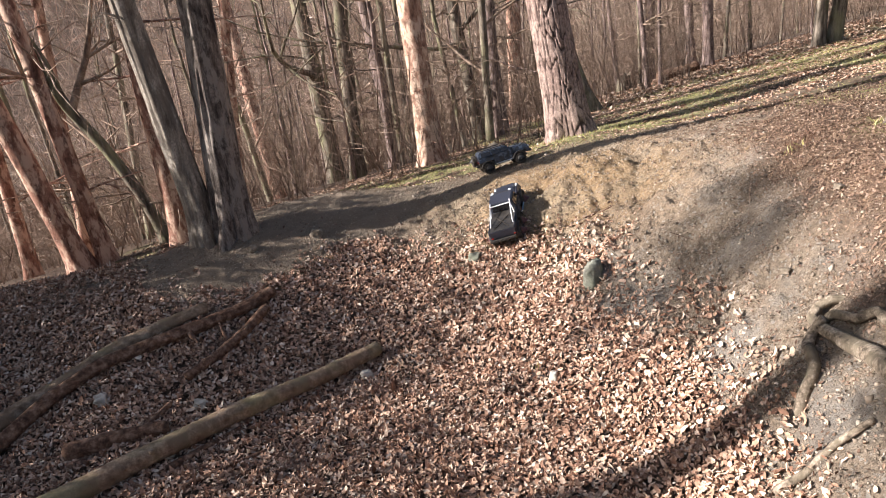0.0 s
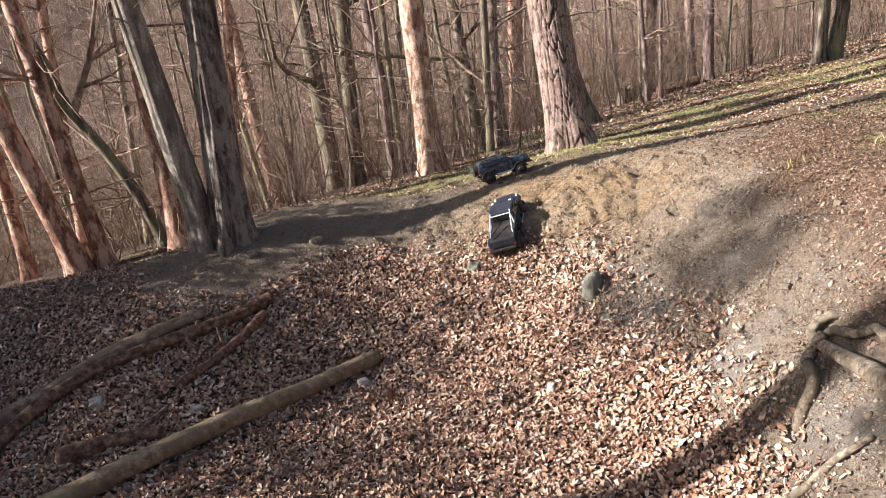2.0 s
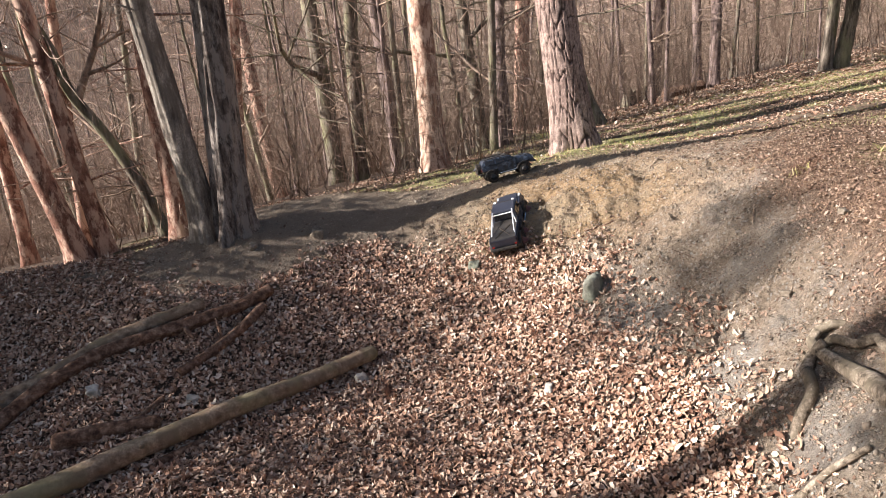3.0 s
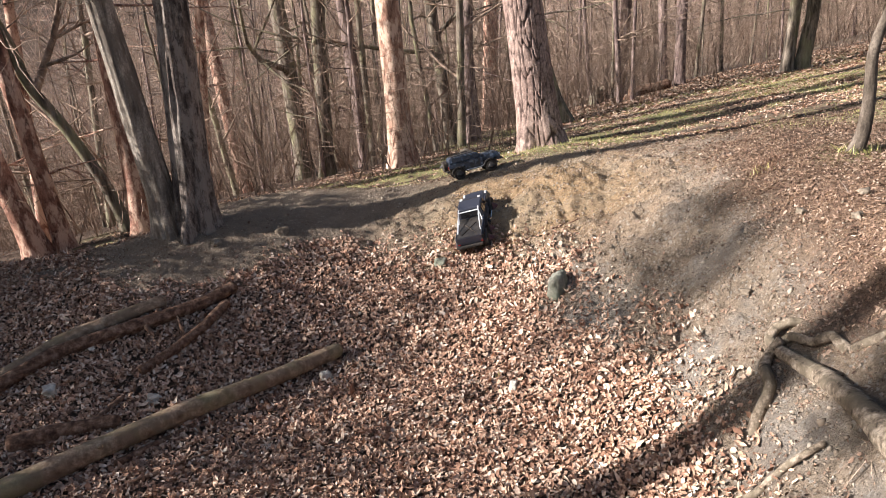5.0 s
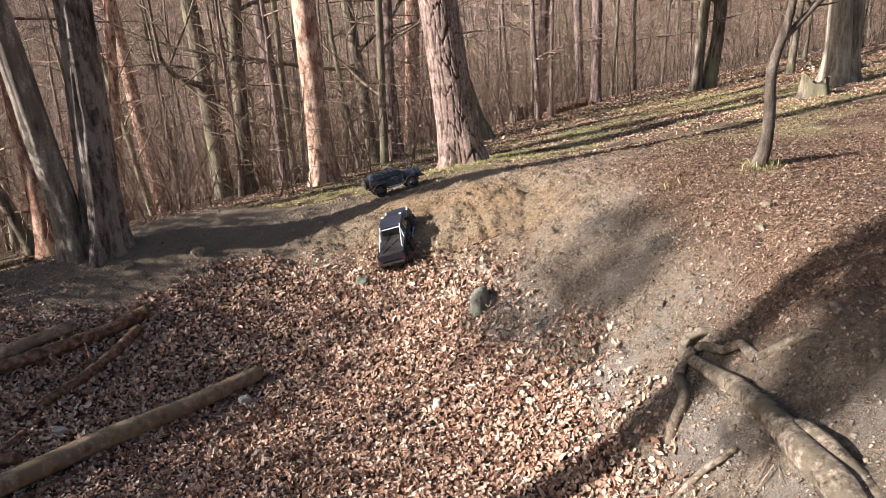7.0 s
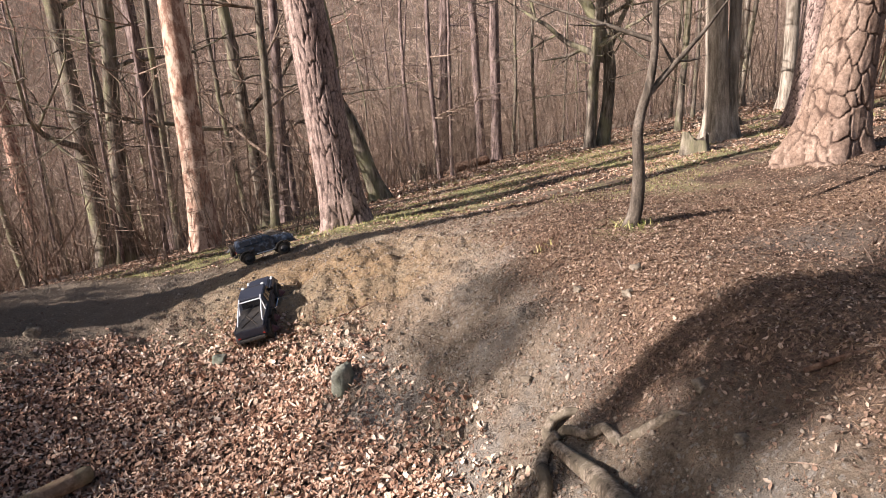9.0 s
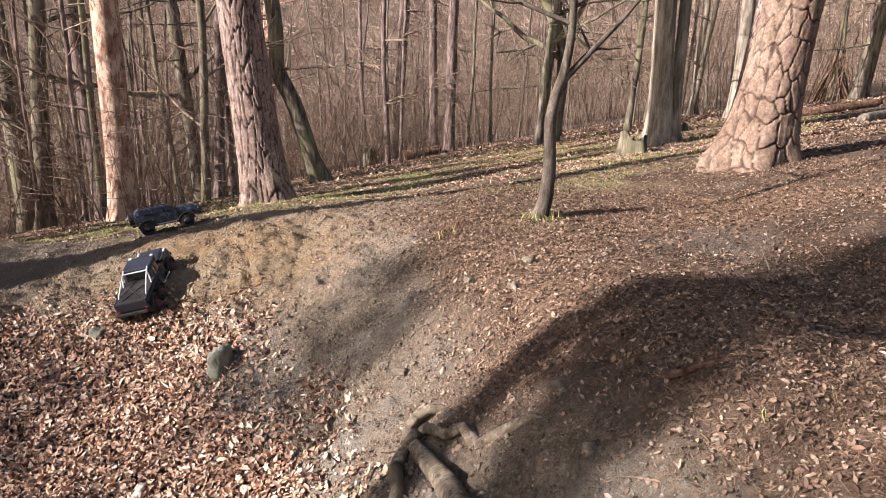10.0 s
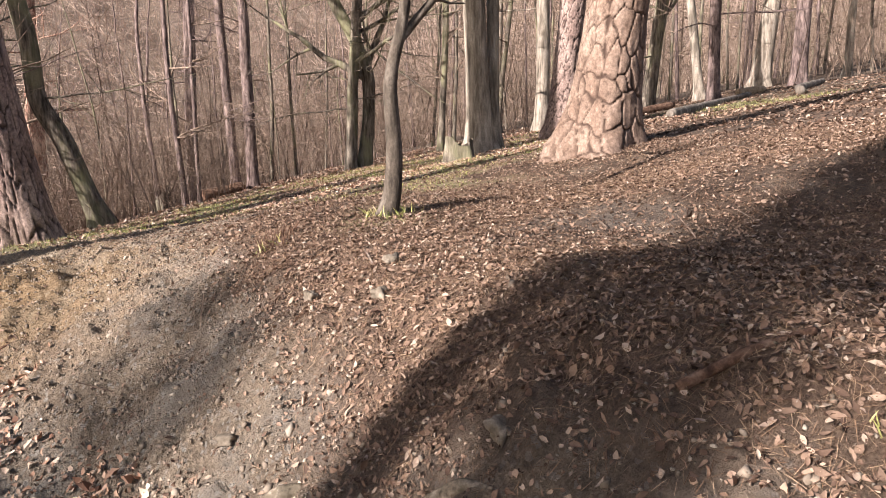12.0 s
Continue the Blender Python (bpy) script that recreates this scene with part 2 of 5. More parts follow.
# ---- mesh building ----
class Buf:
    """Vertices and faces of one mesh in the making."""

    def __init__(self):
        self.v, self.f, self.n, self.extra = [], [], 0, []

    def add(self, verts, faces, extra=None):
        verts = np.asarray(verts, float).reshape(-1, 3)
        self.v.append(verts)
        self.f += [tuple(i + self.n for i in face) for face in faces]
        self.n += len(verts)
        self.extra.append(np.zeros(len(verts)) if extra is None else extra)
        return self

    def mesh(self, name, mat, smooth=False, attr=""):
        me = bpy.data.meshes.new(name)
        me.from_pydata(np.concatenate(self.v).tolist() if self.v else [], [], self.f)
        if smooth:
            me.polygons.foreach_set("use_smooth", [True] * len(me.polygons))
        if attr:
            me.attributes.new(attr, "FLOAT", "POINT").data.foreach_set("value", np.concatenate(self.extra))
        me.materials.append(mat)
        me.update()
        return me


def part(name, buf, mat, parent=None, label="", smooth=False, attr=""):
    """One mesh object, under a thing or a part."""
    ob = new(name, buf.mesh(name, mat, smooth, attr))
    ob.parent = parent
    return tagged(ob, label) if label else ob


def lattice(i, j, k, seed):
    h = (i * 374761393 + j * 668265263 + k * 2147483647 + seed * 1274126177) & 0xFFFFFFFF
    h = ((h ^ (h >> 13)) * 1274126177) & 0xFFFFFFFF
    return ((h ^ (h >> 16)) & 0xFFFF) / 65535.0


def vnoise(x, y, z=0.0, seed=0):
    """Smooth value noise, 0 to 1, on arrays."""
    x, y, z = np.broadcast_arrays(np.asarray(x, float), np.asarray(y, float), np.asarray(z, float))
    i, j, k = np.floor(x).astype(np.int64), np.floor(y).astype(np.int64), np.floor(z).astype(np.int64)
    u, v, w = x - i, y - j, z - k
    u, v, w = u * u * (3 - 2 * u), v * v * (3 - 2 * v), w * w * (3 - 2 * w)
    out = 0.0
    for a in (0, 1):
        for b in (0, 1):
            for c in (0, 1):
                out = out + lattice(i + a, j + b, k + c, seed) * (u if a else 1 - u) * (v if b else 1 - v) * (w if c else 1 - w)
    return out


def fbm(x, y, z=0.0, seed=0, octaves=4):
    total, amp, out = 0.0, 1.0, 0.0
    for o in range(octaves):
        out = out + amp * (vnoise(np.asarray(x) * 2**o, np.asarray(y) * 2**o, np.asarray(z) * 2**o, seed + o) - 0.5)
        total += amp
        amp *= 0.5
    return out / total


def step(a, b, v):
    t = np.clip((np.asarray(v, float) - a) / (b - a), 0, 1)
    return t * t * (3 - 2 * t)


# ---- the lie of the land ----
# What the pit, its banks and the ridge path add to the hillside: one row for every 1.1 m along x from -6, in steps of 1.1 m along y from 0.5.
DIG_X, DIG_Y, DIG_STEP = -6.0, 0.5, 1.1
DIG = [
    [-0.4, -0.57, -0.75, -0.91, -0.91, -0.51, 0.14, 0.02, -0.19],
    [-0.56, -0.73, -0.87, -0.96, -0.87, -0.42, 0.36, 0.16, -0.32],
    [-0.63, -0.83, -1.01, -1.07, -0.9, -0.46, 0.07, 0.05, -0.25],
    [-0.6, -0.73, -1.1, -1.22, -1.03, -0.33, 0.16, 0.15, 0.15],
    [-0.57, -0.69, -1.14, -1.39, -1.18, -0.85, -0.02, 0.49, 0.25],
    [-0.75, -0.8, -1.2, -1.43, -1.39, -1.21, -0.51, 0.21, -0.07],
    [-0.8, -0.99, -1.93, -1.56, -1.25, -0.81, -0.07, 0.07, -0.1],
    [-0.61, -0.67, -1.13, -1.25, -0.72, -0.31, -0.06, 0.18, 0.17],
    [-0.6, -0.42, 0.2, 0.09, -0.04, 0.18, -0.04, 0.03, 0.01],
    [-0.42, -0.36, -0.45, -0.32, -0.08, 0.09, 0.05, 0.0, -0.15],
    [-0.42, -0.47, -0.43, 0.05, -0.21, -0.28, -0.06, -0.07, 0.03],
]


def hillside(x, y):
    x, y = np.asarray(x, float), np.asarray(y, float)
    xc, yc = np.clip(x, -20, 26), np.clip(y, -5, 34)
    z = 0.5666 + 0.0773 * xc - 0.1382 * yc - 0.0009 * xc * xc + 0.0033 * xc * yc - 0.0019 * yc * yc
    z = z - 0.20 * (np.clip(y, 34, 75) - 34) + 0.10 * np.clip(x - 26, 0, 60) - 0.10 * np.clip(-20 - x, 0, 60)
    return z + 60 * step(85, 420, y) + 25 * step(60, 260, np.abs(x))


def spline(u):
    u = np.abs(u)
    return np.where(u < 1, 2 / 3 - u * u + u**3 / 2, np.where(u < 2, np.clip(2 - u, 0, 2) ** 3 / 6, 0.0))


def dug(x, y):
    x, y = np.asarray(x, float), np.asarray(y, float)
    out = np.zeros(np.broadcast(x, y).shape)
    for i, row in enumerate(DIG):
        bx = spline((x - DIG_X) / DIG_STEP - i)
        for j, a in enumerate(row):
            out = out + a * bx * spline((y - DIG_Y) / DIG_STEP - j)
    return out


def smooth_ground(x, y):
    return hillside(x, y) + dug(x, y)


def cover(x, y):
    """How far the ground is bare soil, trodden path, needles, grass, and how thick the leaves lie, 0 to 1 each."""
    z = smooth_ground(x, y)
    n1, n2, n3 = fbm(x * 0.9, y * 0.9, 0, 11), fbm(x * 3.5, y * 3.5, 0, 17), fbm(x * 0.5, y * 0.5, 0, 23)
    edge = -0.87 - 0.16 * step(-0.8, 0.2, x)                             # the leaves lie higher on the left bank
    pit = step(0.07, -0.07, z - edge + 0.22 * n1 + 0.22 * n2) * step(8.6, 7.6, y) * step(-9, -6, x + 0 * y)
    pit = np.maximum(pit, np.exp(-(((x - 0.42) / 0.33) ** 2 + ((y - 6.3) / 0.3) ** 2)) * step(-0.3, 0.1, n2 + 0.1))
    pit = np.maximum(pit, 0.6 * np.exp(-(((x - 1.4) / 0.42) ** 2 + ((y - 6.05) / 0.34) ** 2)) * step(-0.12, 0.12, n2 + 0.6 * n1 + 0.06))
    pit = np.maximum(pit, 0.95 * np.exp(-((((x - 0.82) / 0.62) ** 2 + ((y - 5.88) / 0.42) ** 2) ** 2)) * step(-0.2, 0.02, n2 + 0.3 * n1))
    rim = step(8.1, 8.8, y + 0.5 * n1 + 0.04 * x)                        # the far side of the path
    shelf = np.maximum(step(2.15, 2.75, x + 0.7 * n1 - 0.25 * np.clip(y - 5.2, 0, 4)) * step(7.4, 6.4, y + 0.5 * n1), step(2.7, 3.6, x + 0.9 * n1 + 0.4 * n2))
    bank = (1 - pit) * (1 - rim) * (1 - shelf)
    right = step(-0.6, 0.9, x + 0.6 * n1)
    bare = np.clip(bank + 0.35 * shelf * step(0.0, 0.2, n2 + 0.1), 0, 1)
    trodden = bank * np.clip(1 - right + 0.5 * step(7.3, 8.2, y) * (1 - step(1.5, 2.5, x)), 0, 1)
    needles = shelf * step(8.0, 4.5, y) * step(-0.25, 0.15, n3 + 0.05)
    meadow = rim * step(0.5, 2.5, x + 2.0 * n1) * step(17, 11, x) * step(24, 18, y) * 0.8 * step(-0.10, 0.10, n1 + 0.6 * n2)
    verge = step(8.6, 9.1, y + 0.5 * n1) * step(13.0, 11.5, y) * step(3, 1, x) * step(-6, -3, x) * step(-0.03, 0.12, n2)
    meadow = np.maximum(meadow, 0.75 * np.exp(-((x - 5.0) / 1.2) ** 2 - ((y - 7.6) / 0.9) ** 2) * step(-0.1, 0.1, n2 + 0.4 * n1))
    tuft = np.exp(-((x - 3.45) ** 2 + (y - 5.3) ** 2) / 0.05)
    grass = np.clip(0.85 * meadow + 0.85 * verge + tuft, 0, 1)
    spill = step(-0.45, -1.0, z + 0.5 * n1 + 0.3 * n2) * step(8.0, 7.2, y)
    leaves = np.clip(pit + 0.38 * spill + 0.42 * rim * (1 - 0.6 * grass) + 0.55 * shelf + 0.16 * bank * right * step(-0.05, 0.15, n1 + 0.5 * n2) + 0.03 * bank, 0, 1)
    ochre = step(5.5, 6.5, y + 0.6 * n1) * step(3.0, 1.6, x + 0.6 * n1)
    clay = step(0.9, 1.5, x + 0.5 * n1) * step(5.9, 5.2, y + 0.5 * n1)
    return bare, trodden, needles, grass, leaves, ochre, clay


def ground(x, y):
    """The ground's height, with its clods, runnels and hollows."""
    x, y = np.asarray(x, float), np.asarray(y, float)
    z = smooth_ground(x, y)
    near = step(30, 12, np.hypot(x, y - 5))
    close = step(-5.4, -4.4, x) * step(6.2, 4.6, x) * step(1.0, 2.0, y) * step(10.5, 9.0, y)
    bare = step(-1.05, -0.85, z) * step(3.2, 2.2, x) * step(8.2, 7.2, y) * step(-1.5, 0.3, x)
    run = fbm(x * 1.6 + y * 0.9, y * 1.4 - x * 1.1, 0, 31, 4)
    z = z + near * (0.055 * fbm(x * 1.1, y * 1.1, 0, 3, 3) + close * 0.035 * fbm(x * 5, y * 5, 0, 5, 4) + bare * (0.21 * run + 0.22 * (np.abs(fbm((0.95 * y - 0.3 * x) * 2.4, (0.95 * x + 0.3 * y) * 0.7, 0, 53, 3)) - 0.1) + 0.18 * (np.abs(fbm(x * 3.2, y * 3.2, 0, 41, 3)) - 0.12) + 0.09 * step(7.3, 6.2, y) * fbm(x * 8, y * 8, 0, 43, 3) + 0.05 * fbm(x * 17, y * 17, 0, 45, 2)) + close * 0.03 * fbm(x * 14, y * 14, 0, 47, 2))
    return z + (1 - near) * 0.6 * fbm(x * 0.12, y * 0.12, 0, 9, 3)


def gz(x, y):
    return float(ground(x, y))


def graded(lo, hi, pace, reach, growth=1.16):
    """Even steps from lo to hi, then ever longer ones out to the reach."""
    line = list(np.arange(lo, hi, pace))
    for sign, edge in ((-1, lo), (1, line[-1])):
        gap, at = pace, edge
        while abs(at) < reach:
            gap *= growth
            at += sign * gap
            line.append(at)
    return np.array(sorted(line))


xs, ys = graded(-4.4, 4.6, 0.025, 900, 1.12), graded(2.0, 9.0, 0.025, 900, 1.12)
GX, GY = np.meshgrid(xs, ys, indexing="ij")
buf = Buf()
idx = np.arange(GX.size).reshape(GX.shape)
quads = np.stack([idx[:-1, :-1], idx[1:, :-1], idx[1:, 1:], idx[:-1, 1:]], -1).reshape(-1, 4)
me = bpy.data.meshes.new("ground")
me.vertices.add(GX.size)
me.vertices.foreach_set("co", np.stack([GX, GY, ground(GX, GY)], -1).ravel())
me.loops.add(quads.size)
me.loops.foreach_set("vertex_index", quads.ravel())
me.polygons.add(len(quads))
me.polygons.foreach_set("loop_start", np.arange(0, quads.size, 4))
me.polygons.foreach_set("use_smooth", np.ones(len(quads), bool))
me.update(calc_edges=True)
for name, values in zip(("bare", "trodden", "needles", "grass", "leaves", "ochre", "clay"), cover(GX, GY)):
    me.attributes.new(name, "FLOAT", "POINT").data.foreach_set("value", values.ravel())
me.materials.append(FLOOR)
tagged(new("ground", me), "sloping forest floor with a leaf-filled pit and bare earth banks", "ground", kind="structure")


# ---- trees ----
def tube(buf, pts, radii, sides=8, cap=True, shape=None):
    """A tapered tube along points; shape(angles, way along) may swell or groove it, and gives the crack depth too."""
    pts, radii = np.asarray(pts, float), np.asarray(radii, float)
    ways = np.gradient(pts, axis=0)
    ways /= np.linalg.norm(ways, axis=1)[:, None] + 1e-9
    side = np.cross(ways[0], (0.31, 0.95, 0.12) if abs(ways[0][1]) < 0.9 else (1, 0, 0))
    ang = np.arange(sides) * 2 * np.pi / sides
    along = np.r_[0, np.cumsum(np.linalg.norm(np.diff(pts, axis=0), axis=1))]
    verts = np.zeros((len(pts), sides, 3))
    swell, extra = shape(ang[None], along[:, None]) if shape else (np.ones((len(pts), sides)), np.zeros((len(pts), sides)))
    for k, (p, w, r) in enumerate(zip(pts, ways, radii)):
        side = side - w * (side @ w)
        side /= np.linalg.norm(side) + 1e-9
        other = np.cross(w, side)
        verts[k] = p + (r * swell[k])[:, None] * (np.cos(ang)[:, None] * side + np.sin(ang)[:, None] * other)
    a = np.arange(len(pts) - 1)[:, None] * sides
    j, jn = np.arange(sides), (np.arange(sides) + 1) % sides
    faces = np.stack([a + j, a + jn, a + sides + jn, a + sides + j], -1).reshape(-1, 4).tolist()
    if cap:
        faces.append(list(range(sides))[::-1])
        faces.append([(len(pts) - 1) * sides + i for i in range(sides)])
    return buf.add(verts.reshape(-1, 3), faces, extra.ravel())


class Bundle:
    """Many thin tubes, gathered and then made into a mesh together."""

    def __init__(self):
        self.sets = {}

    def add(self, pts, radii, sides):
        self.sets.setdefault((len(pts), sides), []).append((pts, radii))

    def pour(self, buf):
        for (m, sides), rows in sorted(self.sets.items()):
            pts, radii = np.array([r[0] for r in rows], float), np.array([r[1] for r in rows], float)
            tubes(buf, pts, radii, sides)
        return buf


def tubes(buf, pts, radii, sides):
    """k open tubes of m points each, at once."""
    k, m = radii.shape
    ways = np.gradient(pts, axis=1)
    ways /= np.linalg.norm(ways, axis=2)[..., None] + 1e-9
    whole = ways.mean(1, keepdims=True)
    ref = np.where(np.abs(whole[..., 2:]) > 0.8, np.array([1.0, 0.2, 0]), np.array([0.1, 0.2, 1.0]))
    side = np.cross(ways, ref)
    side /= np.linalg.norm(side, axis=2)[..., None] + 1e-9
    other = np.cross(ways, side)
    ang = np.arange(sides) * 2 * np.pi / sides
    v = pts[:, :, None] + radii[:, :, None, None] * (np.cos(ang)[:, None] * side[:, :, None] + np.sin(ang)[:, None] * other[:, :, None])
    j, jn = np.arange(sides), (np.arange(sides) + 1) % sides
    a = np.arange(m - 1)[:, None] * sides
    f = np.stack([a + j, a + jn, a + sides + jn, a + sides + j], -1).reshape(-1, 4)
    f = (f[None] + (np.arange(k) * m * sides)[:, None, None]).reshape(-1, 4) + buf.n
    buf.v.append(v.reshape(-1, 3))
    buf.f += f.tolist()
    buf.extra.append(np.zeros(k * m * sides))
    buf.n += k * m * sides
    return buf


def limb(bundle, start, way, length, radius, level, rng, sides=5, bend=0.25, forks=4, lift=0.12):
    """A crooked branch with its side branches down to twigs."""
    n = min(max(3, int(length / 0.35)), 9) if level > 0 else 3
    ways = np.asarray(way, float) / np.linalg.norm(way) + np.cumsum(rng.normal(0, bend * 0.6, (n, 3)), axis=0)
    ways[:, 2] += lift * 0.4 * np.arange(1, n + 1)
    ways /= np.linalg.norm(ways, axis=1)[:, None]
    pts = np.concatenate([[start], start + np.cumsum(ways, axis=0) * (length / n)])
    radii = np.linspace(radius, max(radius * 0.25, 0.0022), n + 1)
    bundle.add(pts, radii, sides if level > 1 else (4 if level == 1 else 3))
    if level <= 0:
        return
    for _ in range(forks):
        k = int(rng.integers(max(1, n // 4), n + 1))
        d = ways[k - 1]
        r = rng.normal(0, 1, 3)
        off = np.array((d[1] * r[2] - d[2] * r[1], d[2] * r[0] - d[0] * r[2], d[0] * r[1] - d[1] * r[0]))
        off /= math.sqrt(off @ off) + 1e-9
        limb(bundle, pts[k], d * rng.uniform(0.4, 0.9) + off * rng.uniform(0.6, 1.0), length * rng.uniform(0.35, 0.65), radii[k] * 0.62, level - 1, rng, sides, bend * 1.1, forks, lift)


def trunk_line(x, y, lean, height, rng, crook=0.03, sink=0.25, rings=40, bow=(0, 0), bends=(), low=0.0):
    z = gz(x, y)
    h = np.interp(np.linspace(0, 1, rings), [0, 0.8, 1], [-sink, low, height]) if low else np.linspace(-sink, height, rings)
    wander = np.cumsum(rng.normal(0, crook, (rings, 2)), axis=0) * (np.clip(h, 0, 4) / 4)[:, None] * (height / rings) * 0.8
    up = np.clip(h, 0, None)
    if bends:
        way = np.stack([np.interp(up, [b[0] for b in bends], [b[k] for b in bends]) for k in (1, 2)], 1)
        for _ in range(6):
            way[1:-1] = (way[:-2] + 2 * way[1:-1] + way[2:]) / 4
        return np.stack([x + way[:, 0], y + way[:, 1], z + h], 1), h
    return np.stack([x + lean[0] * up + wander[:, 0] + bow[0] * np.sin(up / height * 3.0), y + lean[1] * up + wander[:, 1] + bow[1] * np.sin(up / height * 3.0), z + h], 1), h


def flare(h, r, much=0.45, reach=0.35):
    return 1 + much * np.exp(-np.clip(h + 0.05, 0, None) / (reach * (0.5 + 2.2 * r)))


def plates(seed, around, tall, wide=0.16, wander=0.7):
    """Bark plates: cells longer than wide, with sunken cracks between them, and buttresses at the foot."""
    def shape(ang, s):
        u, v = np.broadcast_arrays(ang / (2 * np.pi) * around, s / tall)
        best, second = np.full(u.shape, 9.0), np.full(u.shape, 9.0)
        wob = wander * (vnoise(u * 1.7, v * 1.7 + 7, 0, seed) - 0.5)
        for di in (-1, 0, 1):
            for dj in (-1, 0, 1):
                ci, cj = np.floor(u).astype(np.int64) + di, np.floor(v + 0 * u).astype(np.int64) + dj
                px = ci + lattice(ci % around, cj, 0 * ci, seed)
                py = cj + lattice(ci % around, cj, 0 * ci + 5, seed)
                d = np.hypot(u + wob - px, v + wob - py)
                second = np.where(d < best, best, np.minimum(second, d))
                best = np.minimum(best, d)
        edge = second - best
        crack = 1 - step(0.02, wide, edge)
        foot = np.exp(-np.clip(s - 0.25, 0, None) / 0.30)
        lobes = 1 + foot * (0.16 * np.sin(ang * 5 + seed) + 0.10 * np.sin(ang * 3 + 2 * seed))
        return lobes * (1 - 0.075 * crack + 0.03 * (vnoise(u * 3, v * 3, 1, seed) - 0.5)), crack
    return shape


def furrows(seed, count, deep=0.1, foot_lobes=0.14):
    """Ribs and furrows that run up the trunk."""
    def shape(ang, s):
        w = fbm(np.cos(ang) * count * 0.35 + 9, np.sin(ang) * count * 0.35 + 4, s * 1.3, seed, 3)
        foot = np.exp(-np.clip(s - 0.25, 0, None) / 0.35)
        lobes = 1 + foot * foot_lobes * (np.sin(ang * 4 + seed) + 0.6 * np.sin(ang * 7 + 2 * seed))
        return lobes * (1 + deep * 2.2 * w), np.clip(0.5 - 3 * w, 0, 1)
    return shape


def tree(name, label, x, y, lean, r, height, mat, seed, limbs=8, first=0.35, shape=None, sides=14, rings=40, crook=0.03, bow=(0, 0), attr="", long=0.22, swell=0.45, level=2, dead=0, group="forest trees", bends=(), arms=(), low=0.0):
    """A tree: its trunk, its crown of bare limbs, and dead stubs low on the trunk."""
    rng = np.random.default_rng(seed)
    top = new(name)
    tagged(top, label, "tree", group)
    top.location = (x, y, gz(x, y))
    bpy.context.view_layer.update()
    line, h = trunk_line(x, y, lean, height, rng, crook, rings=rings, bow=bow, bends=bends, low=low)
    off = np.array([x, y, gz(x, y)])
    line = line - off
    taper = np.interp(h, [-1, 0, height * 0.55, height], [1, 1, 0.72, 0.12])
    radii = r * taper * flare(h, r, swell)
    part("trunk", tube(Buf(), line, radii, sides, True, shape), mat, top, smooth=True, attr=attr)
    crown = Bundle()
    for _ in range(limbs):
        k = int(np.searchsorted(h, height * rng.uniform(first, 0.98)))
        a = rng.uniform(0, 2 * np.pi)
        way = np.array([math.cos(a), math.sin(a), rng.uniform(0.1, 0.8)])
        limb(crown, line[k], way, height * long * rng.uniform(0.6, 1.2) * (1.15 - h[k] / height), radii[k] * rng.uniform(0.3, 0.5), level, rng, 5)
    for height_at, way, length, thick, rise in arms:
        k = int(np.argmin(np.abs(h - height_at)))
        limb(crown, line[k], way, length, thick, 3, rng, 7, 0.22, 5, rise)
    for _ in range(dead):
        k = int(np.searchsorted(h, height * rng.uniform(0.08, 0.5)))
        a = rng.uniform(0, 2 * np.pi)
        limb(crown, line[k], (math.cos(a), math.sin(a), rng.uniform(-0.15, 0.3)), rng.uniform(0.6, 3.2), r * 0.09 + 0.006, 2, rng, 4, 0.16, 4, 0.02)
    if crown.sets:
        part("crown", crown.pour(Buf()), TWIG if r < 0.1 else mat, top, "bare crooked branches and twigs", smooth=True, attr=attr)
    return top


# Pines with scaly plates, beside the path and on the shelf.
tree("pine_tree", "tall pine with pinkish scaly bark and a flared foot", 1.95, 9.92, (-0.093, 0.018), 0.27, 15, PINE_DARK, 3, 9, 0.55, plates(3, 22, 0.40, 0.13, 0.4), 150, 340, 0.02, attr="crack", swell=0.36, low=4.6)
tree("pine_tree", "stout pine with pale orange plated bark and spreading roots", 6.44, 6.58, (0.07, -0.07), 0.275, 15, PINE_PLATE, 8, 9, 0.55, plates(8, 15, 0.24, 0.10, 0.35), 150, 360, 0.02, attr="crack", swell=0.8, low=2.9)
tree("pine_tree", "dark red pine behind a stouter one", 9.85, 10.8, (0.066, -0.06), 0.215, 14, PINE_DARK, 12, 8, 0.5, plates(12, 16, 0.26, 0.14, 0.8), 84, 300, 0.02, attr="crack", low=3.4)
tree("pine_tree", "pine with flaking orange bark at the path", 0.05, 12.87, (0.0, 0.0), 0.215, 15, FLAKED, 21, 8, 0.5, furrows(21, 9, 0.05), 40, 120, 0.02)

# Two old trunks that grow out of one foot on the ridge.
tree("old_tree", "leaning grey weathered trunk with peeling bark", -2.42, 7.52, (-0.085, -0.022), 0.135, 9, WEATHERED, 31, 4, 0.5, furrows(31, 16, 0.17, 0.2), 64, 200, 0.03, swell=0.3, arms=((2.75, (-0.7, -0.3, 0.5), 0.4, 0.025, 0.05), (2.3, (-0.5, -0.6, 0.2), 0.25, 0.02, 0.0)))
tree("old_tree", "dark split trunk with deep bark furrows and a hollow foot", -2.13, 7.5, (0.062, 0.018), 0.172, 9, SPLIT_BARK, 33, 4, 0.5, furrows(33, 16, 0.24, 0.22), 80, 240, 0.03, swell=0.42, arms=((2.4, (-0.8, -0.2, 0.5), 0.4, 0.03, 0.1), (1.9, (-0.7, 0.2, 0.6), 0.3, 0.025, 0.1)))

